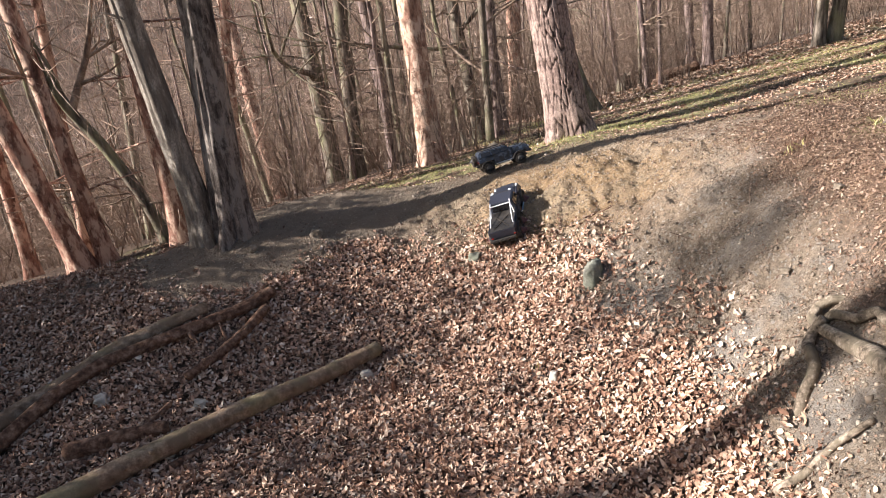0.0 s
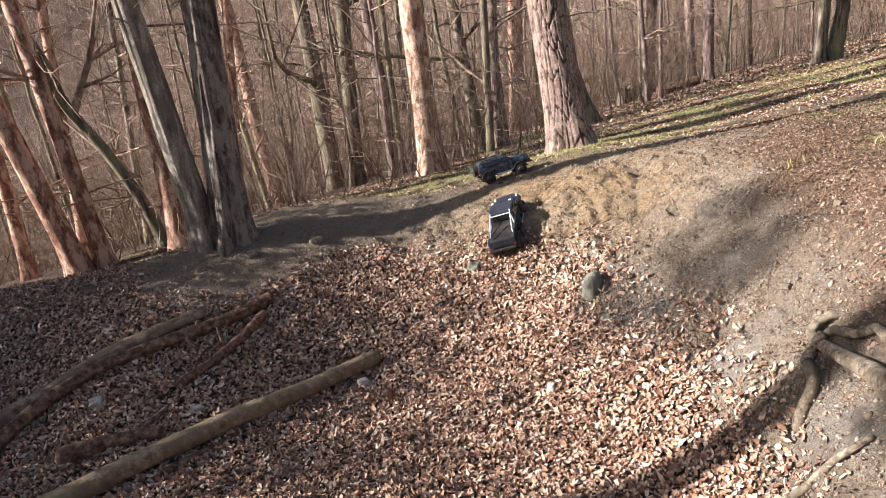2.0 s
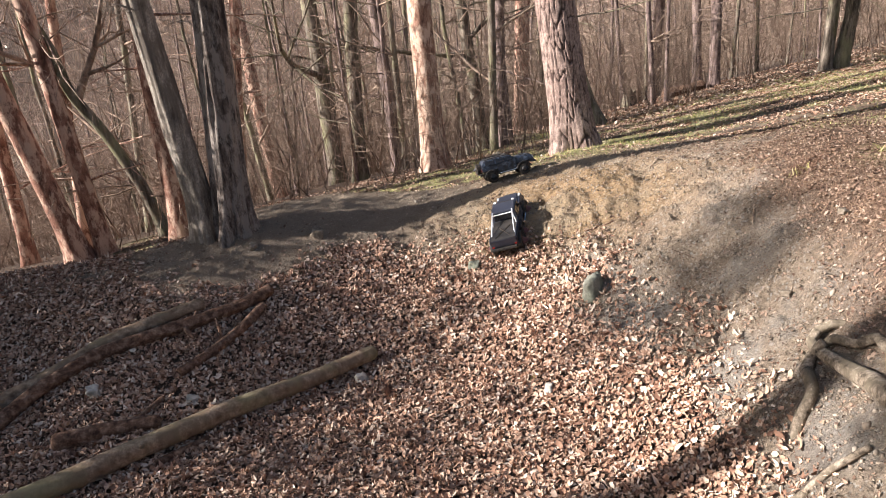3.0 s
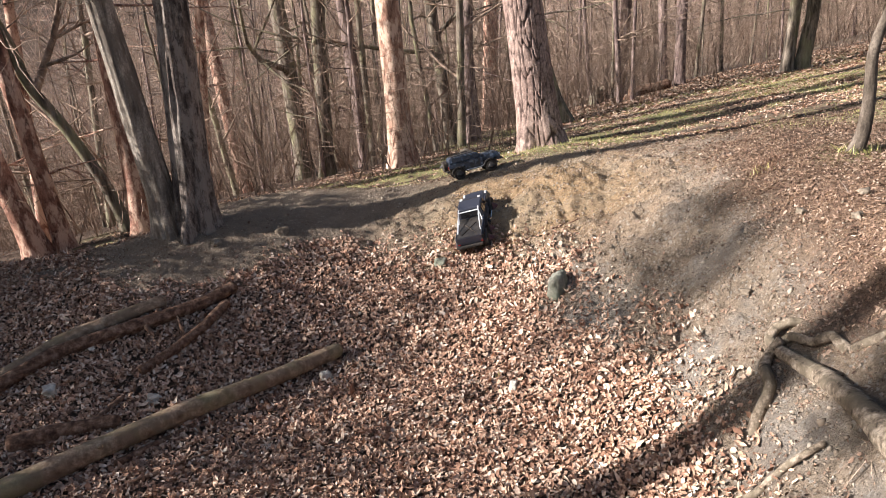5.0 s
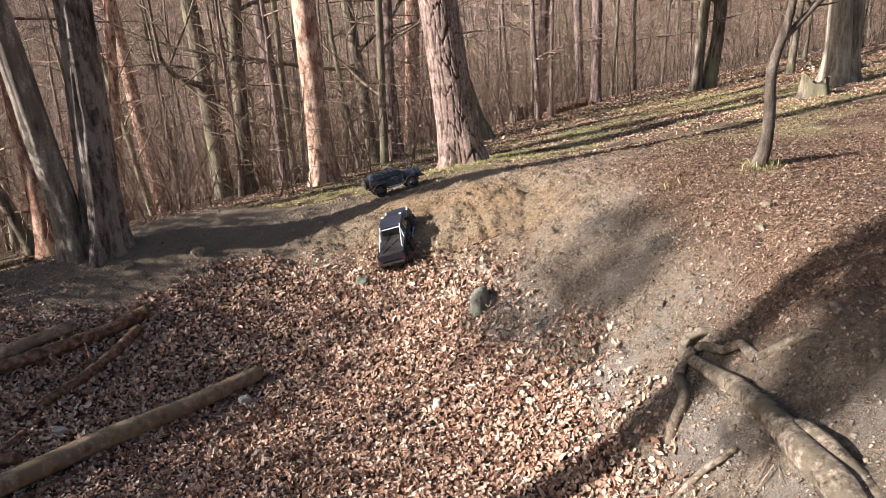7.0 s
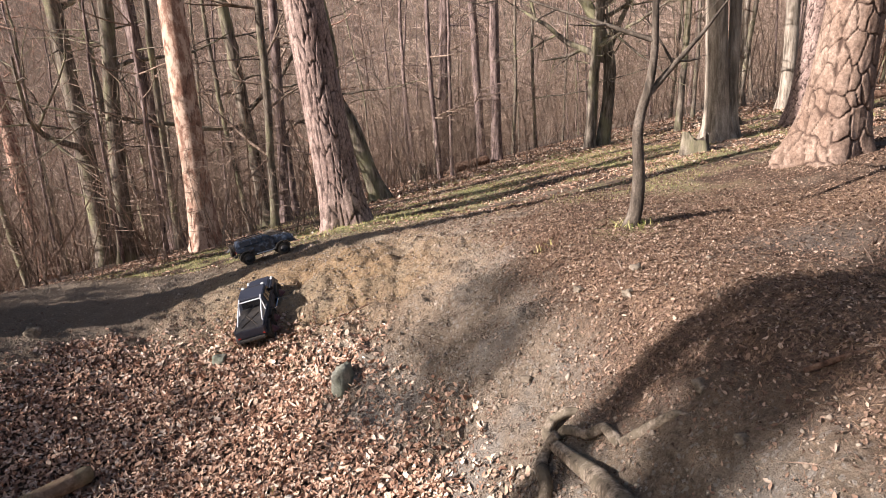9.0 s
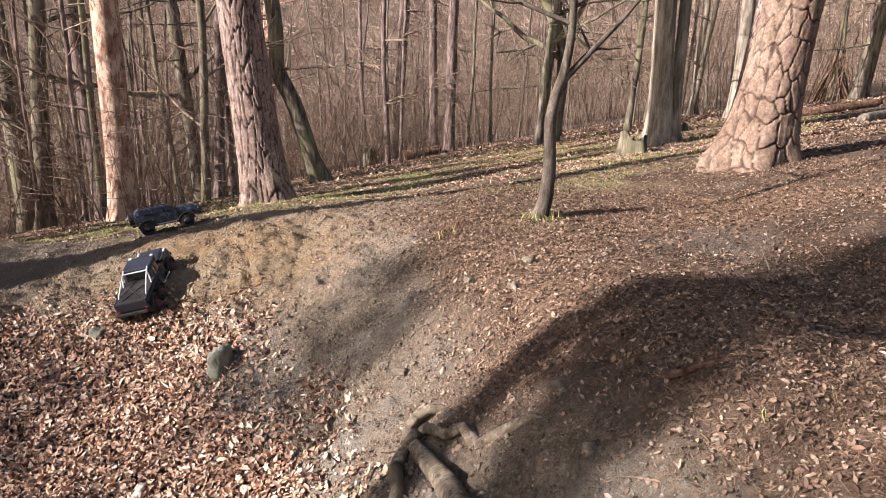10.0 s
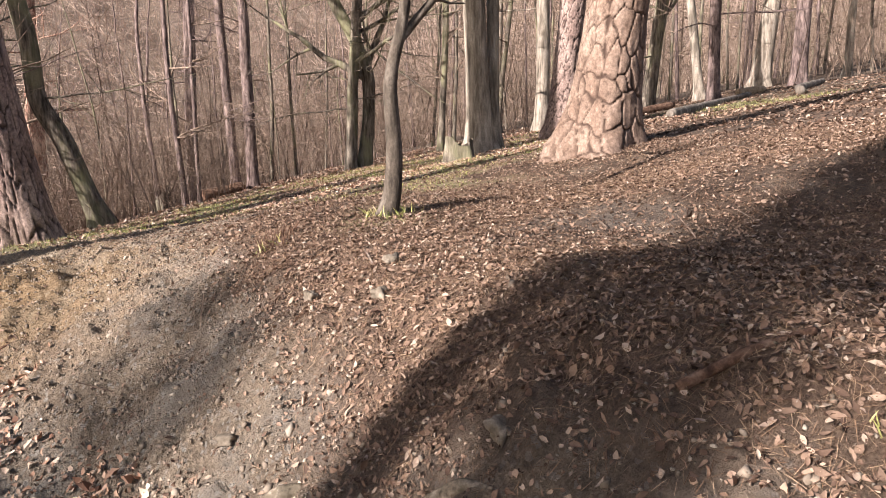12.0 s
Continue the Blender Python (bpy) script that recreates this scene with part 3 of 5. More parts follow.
# Red-barked pines down the slope: place, lean, radius, height.
for k, (x, y, lx, ly, r, h) in enumerate([
        (-5.27, 10.4, -0.137, -0.07, 0.158, 13), (-4.95, 10.56, -0.051, -0.024, 0.126, 13), (-5.66, 11.45, 0.09, 0.047, 0.085, 12),
        (-6.66, 11.55, 0.026, 0.015, 0.111, 12), (-3.73, 10.41, 0.01, 0.004, 0.14, 13), (-6.39, 30.08, -0.067, -0.014, 0.28, 19),
        (-5.0, 18.9, 0.118, 0.033, 0.13, 14), (3.95, 31.5, 0.07, -0.009, 0.33, 20)]):
    tree("pine_tree", "slim red-barked pine on the falling slope", x, y, (lx, ly), r, h, PINE_RED, 50 + k, 7, 0.45, furrows(50 + k, 8, 0.05), 20, 60, dead=9)

# Grey pines beyond the path and the meadow.
for k, (x, y, lx, ly, r, h) in enumerate([
        (-0.76, 17.39, -0.052, -0.002, 0.156, 16), (1.6, 16.31, 0.05, -0.005, 0.107, 14), (7.91, 25.77, 0.057, -0.016, 0.2, 18),
        (8.55, 23.34, -0.017, 0.006, 0.143, 17), (9.0, 23.15, 0.013, -0.005, 0.169, 17), (15.43, 11.96, -0.024, 0.033, 0.123, 15),
        (20.36, 13.0, -0.004, 0.007, 0.194, 16), (28.2, 19.9, 0.004, -0.005, 0.18, 17)]):
    tree("pine_tree", "straight pine with grey-brown bark", x, y, (lx, ly), r, h, PINE_GREY, 70 + k, 7, 0.42, furrows(70 + k, 9, 0.06), 18, 60, dead=12)

# Oaks and other bare broadleaved trees.
for k, (x, y, lx, ly, r, h, bx, by) in enumerate([
        (-2.43, 18.78, -0.004, 0.0, 0.22, 15, -0.2, 0.0), (-1.56, 15.59, 0.034, 0.003, 0.158, 14, 0.15, 0), 
        (1.25, 16.87, -0.109, 0.008, 0.144, 13, 0.2, 0), (9.32, 17.29, 0.066, -0.033, 0.133, 12, -0.1, 0),
        (18.1, 16.1, 0.055, -0.064, 0.192, 14, 0.1, 0), (11.06, 16.11, 0.03, -0.02, 0.08, 11, 0.1, 0)]):
    tree("bare_tree", "bare crooked broadleaved tree with mossy grey bark", x, y, (lx, ly), r, h, OAK, 90 + k, 13, 0.12, furrows(90 + k, 10, 0.09), 18, 60, 0.06, (bx, by), long=0.3, dead=15)

tree("bare_tree", "crooked bare tree that forks on the falling slope", -4.13, 10.92, (0, 0), 0.085, 8, OAK, 92, 8, 0.5, furrows(92, 9, 0.1), 18, 90, dead=10, level=3,
     bends=((0, 0, 0), (0.8, -0.18, -0.06), (1.7, -0.5, -0.16), (2.3, -0.82, -0.24), (2.9, -0.88, -0.28), (4.0, -1.3, -0.4), (8, -2.2, -0.7)),
     arms=((2.2, (0.55, 0.1, 0.9), 2.0, 0.06, 0.2), (2.5, (-0.8, -0.2, 0.5), 1.6, 0.045, 0.15), (1.5, (-0.6, 0.4, 0.5), 1.4, 0.03, 0.1)))
tree("bare_tree", "leaning bare tree with a bent trunk and a mossy ribbed foot", 3.67, 15.99, (0, 0), 0.17, 13, OAK, 105, 8, 0.4, furrows(105, 8, 0.12, 0.25), 30, 110, swell=0.7, dead=5,
     bends=((0, 0, 0), (0.5, -0.2, 0.05), (1.75, -0.54, 0.13), (2.2, -0.84, 0.2), (3.1, -0.80, 0.2), (4.5, -1.0, 0.24), (13, -1.6, 0.3)))
tree("bare_tree", "bare tree with long crooked limbs reaching over the meadow", 9.68, 17.33, (0, 0), 0.16, 11, OAK, 106, 8, 0.45, furrows(106, 9, 0.1, 0.2), 24, 90, dead=3,
     bends=((0, 0, 0), (1.0, 0.12, -0.07), (2.1, 0.18, -0.1), (3.0, -0.1, 0.05), (3.6, -0.4, 0.25), (5.2, -1.0, 0.6), (11, -1.6, 0.9)),
     arms=((2.0, (-0.9, 0.55, 0.55), 3.0, 0.1, 0.05), (2.3, (0.4, -0.3, 0.9), 2.4, 0.09, 0.15), (3.0, (0.8, -0.5, 0.5), 2.2, 0.06, 0.1)))

# Smooth pale beeches to the right of the meadow.
for k, (x, y, lx, ly, r, h) in enumerate([
        (8.32, 10.92, -0.033, 0.024, 0.18, 14), (13.48, 15.33, 0.013, -0.011, 0.164, 15), (16.79, 21.25, 0.017, -0.013, 0.131, 14),
        (17.43, 13.83, -0.087, 0.115, 0.114, 13), (21.06, 14.6, 0.045, -0.069, 0.25, 16), (22.4, 12.8, -0.012, 0.024, 0.109, 14), (8.62, 10.98, 0.01, 0.02, 0.1, 12)]):
    tree("beech_tree", "pale smooth-barked tree with a spreading foot", x, y, (lx, ly), r, h, BEECH, 110 + k, 10, 0.25, furrows(110 + k, 5, 0.06, 0.2), 22, 60, 0.04, long=0.26, swell=0.7, dead=4)

# The crooked sapling on the shelf.
rng = np.random.default_rng(7)
sap = tagged(new("sapling"), "thin crooked grey sapling with a grassy foot", "tree", "forest trees")
sx, sy = 3.45, 5.32
sap.location = (sx, sy, gz(sx, sy))
sway = np.array([(-0.05, 0, -0.1), (0.0, 0, 0.0), (0.045, 0, 0.13), (0.06, -0.005, 0.33), (0.05, -0.01, 0.52), (0.03, -0.02, 0.72), (0.055, -0.03, 0.88), (0.105, -0.055, 1.05), (0.13, -0.08, 1.3), (0.12, -0.09, 1.7), (0.2, -0.1, 2.2), (0.22, -0.05, 2.8), (0.3, -0.02, 3.5)])
fine = np.stack([np.interp(np.linspace(0, 12, 60), np.arange(13), sway[:, k]) for k in range(3)], 1)
for _ in range(3):
    fine[1:-1] = (fine[:-2] + 2 * fine[1:-1] + fine[2:]) / 4
part("trunk", tube(Buf(), fine, np.linspace(0.058, 0.012, 60) * (1 + 0.5 * np.exp(-np.linspace(0, 12, 60) / 0.7)), 14, True, furrows(7, 6, 0.07, 0.1)), SAPBARK, sap, smooth=True)
crown = Bundle()
limb(crown, fine[32], (0.75, -0.2, 0.8), 0.9, 0.03, 2, rng, 6)
limb(crown, fine[40], (-0.9, 0.3, 0.5), 1.1, 0.02, 2, rng, 5)
limb(crown, fine[46], (0.6, 0.6, 0.7), 1.1, 0.018, 2, rng, 5)
limb(crown, fine[52], (-0.3, -0.7, 0.8), 1.0, 0.014, 2, rng, 5)
part("crown", crown.pour(Buf()), SAPBARK, sap, "bare crooked twigs", smooth=True)

# Slender stems that fill the wood: a few grown once, then repeated.
rng = np.random.default_rng(404)
stems = []
for k in range(7):
    proto = tree("young_tree", "slender bare young tree in the thicket", -30.0 - k * 3, -30.0, (rng.normal(0, 0.05), rng.normal(0, 0.05)), rng.uniform(0.035, 0.075), rng.uniform(7, 10), OAK if k % 3 else PINE_GREY, 300 + k, 12, 0.1, None, 7, 26, 0.07, (rng.uniform(-0.3, 0.3), 0), long=0.22, swell=0.3, level=2, group="thicket of young trees")
    stems.append(proto)
placed = 0
while placed < 210:
    ang, far = rng.uniform(-0.66, 1.25), rng.uniform(14, 62) ** 1.0
    x, y = math.sin(ang) * far, math.cos(ang) * far
    if y < 13.5 + 0.25 * max(x, 0) * 0 or (x > 2 and y < 20 and x < 14) or (x > 12 and far < 20):
        continue
    m = pose(x, y, gz(x, y) - 0.05, 0, 0, rng.uniform(0, 360)) @ Matrix.Scale(rng.uniform(0.8, 1.35), 4)
    thing = stems[placed] if placed < len(stems) else copy_thing(stems[placed % len(stems)], m)
    thing.matrix_basis = m
    placed += 1


def thicket(name, label, count, near, far, lo, hi, stem, tall, twigs, mat, seed, keep):
    """Woods too dense and far to count: thin stems with twigs."""
    rng = np.random.default_rng(seed)
    buf = Buf()
    a, d = rng.uniform(lo, hi, count), np.sqrt(rng.uniform(near**2, far**2, count))
    x, y = np.sin(a) * d, np.cos(a) * d
    ok = keep(x, y)
    x, y = x[ok], y[ok]
    k = len(x)
    p0 = np.stack([x, y, ground(x, y) - 0.1], 1)
    h, r = tall * rng.uniform(0.35, 1.2, k), stem * rng.uniform(0.4, 1.4, k)
    rise = np.concatenate([rng.normal(0, 0.21, (k, 2)), np.ones((k, 1))], 1) * h[:, None]
    mid = p0 + rise * 0.55 + rng.normal(0, 0.055 * tall, (k, 3)) * (1, 1, 0)
    tip = p0 + rise
    tubes(buf, np.stack([p0, mid, tip], 1), np.stack([r, r * 0.7, r * 0.15], 1), 3)
    s = rng.uniform(0.12, 1.0, (k, twigs, 1))
    q = np.where(s < 0.55, p0[:, None] + (mid - p0)[:, None] * s / 0.55, mid[:, None] + (tip - mid)[:, None] * (s - 0.55) / 0.45).reshape(-1, 3)
    w = rng.normal(0, 1, (k * twigs, 3))
    w[:, 2] = np.abs(w[:, 2]) * 0.7
    w *= (tall * 0.25 * rng.uniform(0.3, 1.5, k * twigs) / (np.linalg.norm(w, axis=1) + 1e-6))[:, None]
    rt = np.repeat(r, twigs)
    tubes(buf, np.stack([q, q + w * 0.55 + rng.normal(0, 0.006 * tall, w.shape), q + w], 1), np.stack([rt * 0.32, rt * 0.22, rt * 0.06], 1), 3)
    return tagged(part(name, buf, mat), label, "woods", kind="stuff")


thicket("undergrowth", "tangle of bare brown brushwood below the ridge", 1700, 11, 34, -0.65, 0.35, 0.011, 2.8, 18, TWIG, 501, lambda x, y: (y > 11.5 + 0.2 * x) & ~((x > 2) & (y < 17)))
thicket("undergrowth", "bare brushwood behind the meadow", 1300, 18, 46, 0.12, 1.2, 0.012, 3.4, 16, TWIG, 502, lambda x, y: (y > 19.5 - 0.35 * np.clip(x - 8, 0, 30)) | (x > 19))
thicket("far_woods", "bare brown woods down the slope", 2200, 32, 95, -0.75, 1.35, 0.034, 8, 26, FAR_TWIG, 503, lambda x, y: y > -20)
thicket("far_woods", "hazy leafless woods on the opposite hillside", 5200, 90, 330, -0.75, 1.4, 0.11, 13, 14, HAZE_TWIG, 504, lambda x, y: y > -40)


def clumps(top, mat, name, label, centre, spread, count, size, seed, knots=14):
    """Foliage in loose clumps with gaps between them."""
    rng = np.random.default_rng(seed)
    c = rng.uniform(-1, 1, (knots, 3)) * spread + centre
    at = c[rng.integers(0, knots, count)] + rng.normal(0, 0.22, (count, 3)) * (np.array(spread) * 0.5 + 0.15)
    q = rng.normal(0, 1, (count, 2, 3))
    q /= np.linalg.norm(q, axis=2)[..., None]
    kite = np.array([(-0.5, -0.4), (0.55, 0.0), (-0.5, 0.4), (-0.3, 0.0)]) * size
    v = at[:, None] + kite[None, :, :1] * q[:, None, 0] + kite[None, :, 1:] * q[:, None, 1]
    part(name, Buf().add(v, [(4 * i, 4 * i + 1, 4 * i + 2, 4 * i + 3) for i in range(count)]), mat, top, label)


# Unseen trees beside and behind the camera's way, placed to shadow pit and shelf.
for k, (x, y, lx, ly, r, h, base) in enumerate([
        (-19.0, -0.4, 0.01, 0.0, 0.13, 15, 0), (-22.0, 2.45, 0.0, 0.0, 0.07, 15, 12.55), (-21.0, -2.2, 0.02, 0.0, 0.16, 16, 0),
        (-27.0, -3.6, 0.0, 0.0, 0.2, 18, 0), (-9.2, -1.8, 0.03, 0.0, 0.24, 14, 0), (-17.0, 4.16, 0.0, 0.0, 0.12, 9, 0), (-12.0, -3.8, 0.0, 0.0, 0.2, 15, 0)]):
    pine = tree("pine_tree", "tall pine beside the pit", x, y, (lx, ly), r, h, PINE_GREY, 130 + k, 8, 0.6, furrows(130 + k, 9, 0.06), 16, 40, dead=8)
    if base:
        # Clumps added at the height that shades the bare bank.
        clumps(pine, IVY, "needles", "dark green needle clumps", (0, 0, base), (0.7, 0.6, 0.9), 480, 0.17, 180 + k, 18)

# An unseen trunk clad in ivy above a man's height, added for its shadow.
ivy = tree("shade_ivy_tree", "tall leaning trunk clad in dark ivy leaves", -8.6, 3.03, (0.0, -0.14), 0.17, 14, OAK, 150, 7, 0.6, furrows(150, 8, 0.08), 16, 40)
clumps(ivy, IVY, "ivy", "dark green ivy leaves", (0, -1.25, 7.1), (0.5, 0.42, 1.7), 5000, 0.13, 151, 80)


# Unseen beech; its leaf clumps are sized to keep sun off the ridge path.
beech = tree("beech_tree", "slim young beech holding its dry brown leaves", -8.2, 7.35, (0.0, 0.0), 0.05, 5, BEECH, 154, 9, 0.2, None, 10, 30)
clumps(beech, LEAF, "foliage", "dry brown leaves", (0, -0.1, 2.6), (0.7, 0.85, 1.4), 3000, 0.13, 155, 60)


def shade_shrub(x, y, tall, wide, seed):
    """An unseen bush that has kept its dry leaves, added to shade the pit."""
    rng = np.random.default_rng(seed)
    top = tagged(new("shade_shrub"), "young beech bush holding its dry brown leaves", "bush", "bushes beside the pit")
    top.location = (x, y, gz(x, y))
    wood = Bundle()
    for _ in range(7):
        a = rng.uniform(0, 2 * np.pi)
        limb(wood, np.array((0, 0, -0.05)), (math.cos(a) * 0.5, math.sin(a) * 0.5, 1.2), tall * rng.uniform(0.7, 1.1), 0.02, 2, rng, 5, 0.2, 6, 0.1)
    part("branches", wood.pour(Buf()), TWIG, top)
    tips = np.concatenate([r[0] for rows in wood.sets.values() for r in rows])
    at = tips[rng.integers(0, len(tips), 3000)] + rng.normal(0, 0.12, (3000, 3))
    at[:, :2] *= wide
    leaf = np.array([(-0.5, 0, 0), (0, 0.3, 0.06), (0.5, 0, 0), (0, -0.3, 0.06)]) * 0.10
    q = rng.normal(0, 1, (3000, 2, 3))
    q /= np.linalg.norm(q, axis=2)[..., None]
    v = at[:, None] + leaf[None, :, :1] * q[:, None, 0] + leaf[None, :, 1:2] * q[:, None, 1]
    part("foliage", Buf().add(v, [(4 * i, 4 * i + 1, 4 * i + 2, 4 * i + 3) for i in range(3000)]), LEAF, top, "dry brown leaves")


# Heights chosen so the row's shadow ends partway across the pit.
for k, (x, y, tall, wide) in enumerate([(-8.0, 3.2, 2.3, 1.2), (-8.4, 3.9, 2.4, 1.3), (-7.9, 4.6, 2.3, 1.2), (-8.5, 5.3, 2.4, 1.3), (-8.0, 5.9, 2.7, 1.2), (-8.5, 6.5, 3.0, 1.2), (-8.0, 7.0, 3.6, 1.0), (-8.4, 7.6, 3.6, 1.0), (-9.6, 4.2, 2.7, 1.2), (-9.6, 5.6, 2.9, 1.2)]):
    shade_shrub(x, y, tall, wide, 160 + k)


# ---- logs, roots, stumps and stones ----
def curve_points(knots, n):
    """A smooth line through knots."""
    knots = np.asarray(knots, float)
    t = np.linspace(0, len(knots) - 1, n)
    line = np.stack([np.interp(t, np.arange(len(knots)), knots[:, k]) for k in range(knots.shape[1])], 1)
    for _ in range(max(2, n // len(knots) // 2)):
        line[1:-1] = (line[:-2] + 2 * line[1:-1] + line[2:]) / 4
    return line


def fallen(name, label, category, knots, r0, r1, mat, seed, lift=0.6, sides=26, rings=90, deep=0.07, stubs=(), group="", wave=0.0):
    """A log, stick or root that lies along x, y knots on the ground (lift in radii), or along x, y, z knots."""
    knots = [k if len(k) == 3 else (*k, gz(*k) + lift * r0) for k in knots]
    line = curve_points(knots, rings)
    rng = np.random.default_rng(seed)
    line[:, 2] += wave * np.cumsum(rng.normal(0, 0.02, rings))
    radii = np.linspace(r0, r1, rings) * (1 + 0.10 * fbm(np.linspace(0, 7, rings), seed, 0, seed, 3))
    radii[0] *= 0.8
    radii[-1] *= 0.75
    ob = part(name, tube(Buf(), line - line[0], radii, sides, True, furrows(seed, 9, deep, 0.0)), mat, smooth=True)
    ob.location = line[0]
    tagged(ob, label, category, group)
    for k, way, length in stubs:
        b = Buf()
        p = line[k] - line[0]
        w = np.array(way) / np.linalg.norm(way)
        tube(b, curve_points([p, p + w * length * 0.6, p + w * length + (0, 0, 0.01)], 8), np.linspace(radii[k] * 0.55, radii[k] * 0.16, 8), 9)
        part("branch_stub", b, mat, ob, smooth=True)
    return ob


fallen("fallen_log", "long barkless brown log lying across dry leaves", "log", [(-3.35, 3.85), (-2.73, 4.34), (-2.4, 4.59), (-1.75, 5.09), (-1.22, 5.46), (-0.68, 5.83)], 0.084, 0.066, LOGWOOD, 601, 0.85, deep=0.10, stubs=[(38, (0.2, -0.5, 0.35), 0.10), (56, (-0.3, 0.6, 0.5), 0.06)], group="fallen logs")
fallen("fallen_log", "crooked reddish rotten log on the leaf slope", "log", [(-3.95, 4.55), (-3.61, 5.02), (-3.38, 5.42), (-3.0, 5.72), (-2.52, 5.91), (-2.27, 6.05), (-1.9, 6.33), (-1.64, 6.54)], 0.06, 0.055, ROTTEN, 602, 1.0, deep=0.2, stubs=[(60, (0.25, -0.35, -0.1), 0.25), (64, (0.1, 0.3, 0.4), 0.09)], group="fallen logs")
fallen("fallen_log", "mossy dark log lying behind a crooked one", "log", [(-4.2, 4.9), (-3.73, 5.3), (-3.35, 5.56), (-2.95, 5.86), (-2.55, 6.08), (-2.22, 6.3)], 0.08, 0.055, LOGWOOD, 603, 0.7, deep=0.16, group="fallen logs")
fallen("forked_branch", "forked bare branch leaning on the leaves", "branch", [(-2.26, 5.50), (-2.04, 5.80), (-1.86, 6.07), (-1.70, 6.38)], 0.042, 0.048, ROTTEN, 604, 1.0, 18, 50, 0.2, stubs=[(22, (-0.35, 0.7, 0.5), 0.26), (30, (0.5, 0.1, 0.4), 0.08)])
fallen("broken_plank", "short dark slab of rotten wood among leaves", "wood", [(-3.02, 4.80), (-2.7, 4.90), (-2.28, 4.98)], 0.078, 0.05, ROTTEN, 605, 0.5, 14, 30, 0.2)
fallen("stick", "short dark stick among the leaves", "stick", [(-2.5, 4.96), (-2.34, 5.27)], 0.028, 0.02, ROTTEN, 606, 0.8, 10, 20, 0.1, group="loose sticks")
fallen("stick", "thin reddish stick half sunk in leaves", "stick", [(-2.05, 4.32), (-1.75, 4.52), (-1.5, 4.67)], 0.022, 0.014, ROTTEN, 607, 0.8, 8, 24, 0.1, group="loose sticks")
fallen("stick", "dark stick under the long log", "stick", [(-2.2, 4.55), (-1.95, 4.78), (-1.72, 4.98)], 0.03, 0.02, ROTTEN, 608, 0.6, 8, 24, 0.1, group="loose sticks")
fallen("stick", "grey stick lying on the stony bank", "stick", [(1.40, 2.86), (1.54, 2.84), (1.66, 2.81), (1.80, 2.76)], 0.024, 0.016, ROOTWOOD, 609, 0.9, 10, 30, 0.08, group="loose sticks")
fallen("stick", "brown barked stick among needles and leaves", "stick", [(2.64, 2.63), (2.80, 2.57), (2.98, 2.52)], 0.014, 0.011, ROTTEN, 610, 0.7, 12, 40, 0.08, stubs=[(20, (0.3, 0.3, 0.2), 0.05)], group="loose sticks")
fallen("stick", "small twig stuck on the bare bank", "stick", [(1.28, 6.22), (1.44, 6.28), (1.56, 6.27)], 0.009, 0.006, ROTTEN, 611, 1.0, 6, 14, 0.05, group="loose sticks")
fallen("stick", "thin twig across the leafy hollow", "stick", [(0.55, 5.62), (0.72, 5.35), (0.86, 5.15)], 0.009, 0.006, ROTTEN, 612, 1.5, 6, 14, 0.05, group="loose sticks")
fallen("stick", "pale splinter of wood on the path", "stick", [(2.62, 5.95), (2.82, 6.02)], 0.012, 0.01, CUTWOOD, 613, 1.0, 6, 10, 0.05, group="loose sticks")


def above(x, y, h):
    return (x, y, gz(x, y) + h)


def over(x, y, h):
    return (x, y, float(smooth_ground(x, y)) + h)


# Bared roots on the pit's steep bank.
root = tagged(new("bare_root"), "grey barkless tree root looping out of the bank", "root")
root.location = above(1.98, 3.4, 0)
rl = np.array(root.location)
main = curve_points([over(2.20, 3.56, -0.05), over(2.15, 3.64, 0.02), over(2.10, 3.66, 0.07), over(2.04, 3.69, 0.09), over(1.985, 3.66, 0.09), over(1.974, 3.56, 0.085), over(1.974, 3.284, 0.085), over(1.975, 3.068, 0.085), over(1.948, 2.787, 0.09), over(1.922, 2.62, 0.09), over(1.893, 2.475, 0.085), over(1.868, 2.296, 0.07), over(1.85, 2.14, 0.05), over(1.83, 1.95, -0.05)], 150)
part("main_root", tube(Buf(), main - rl, np.interp(np.linspace(0, 1, 150), [0, 0.2, 0.38, 0.55, 0.75, 1], [0.022, 0.027, 0.032, 0.052, 0.062, 0.07]), 26, True, furrows(621, 7, 0.17, 0)), ROOTWOOD, root, smooth=True)
arm = curve_points([above(1.99, 3.60, 0.03), above(2.038, 3.53, 0.045), above(2.087, 3.382, 0.05), above(2.139, 3.313, 0.045), above(2.155, 3.25, 0.02), above(2.166, 3.20, -0.03)], 50)
part("side_root", tube(Buf(), arm - rl, np.interp(np.linspace(0, 1, 50), [0, 0.6, 1], [0.026, 0.027, 0.036]), 16, True, furrows(622, 7, 0.16, 0)), ROOTWOOD, root, smooth=True)
sunk = curve_points([above(2.150, 3.17, -0.03), above(2.175, 3.094, 0.003), above(2.249, 3.034, 0.006), above(2.302, 2.974, 0.004), above(2.338, 2.90, -0.03)], 40)
part("sunken_root", tube(Buf(), sunk - rl, np.linspace(0.026, 0.018, 40), 14, True, furrows(625, 7, 0.12, 0)), ROOTWOOD, root, smooth=True)
low = curve_points([above(1.985, 3.53, 0.07), above(1.93, 3.55, 0.075), above(1.88, 3.50, 0.07), above(1.853, 3.42, 0.06), above(1.845, 3.352, 0.05), above(1.813, 3.322, 0.045), above(1.762, 3.309, 0.03), above(1.735, 3.28, -0.04)], 70)
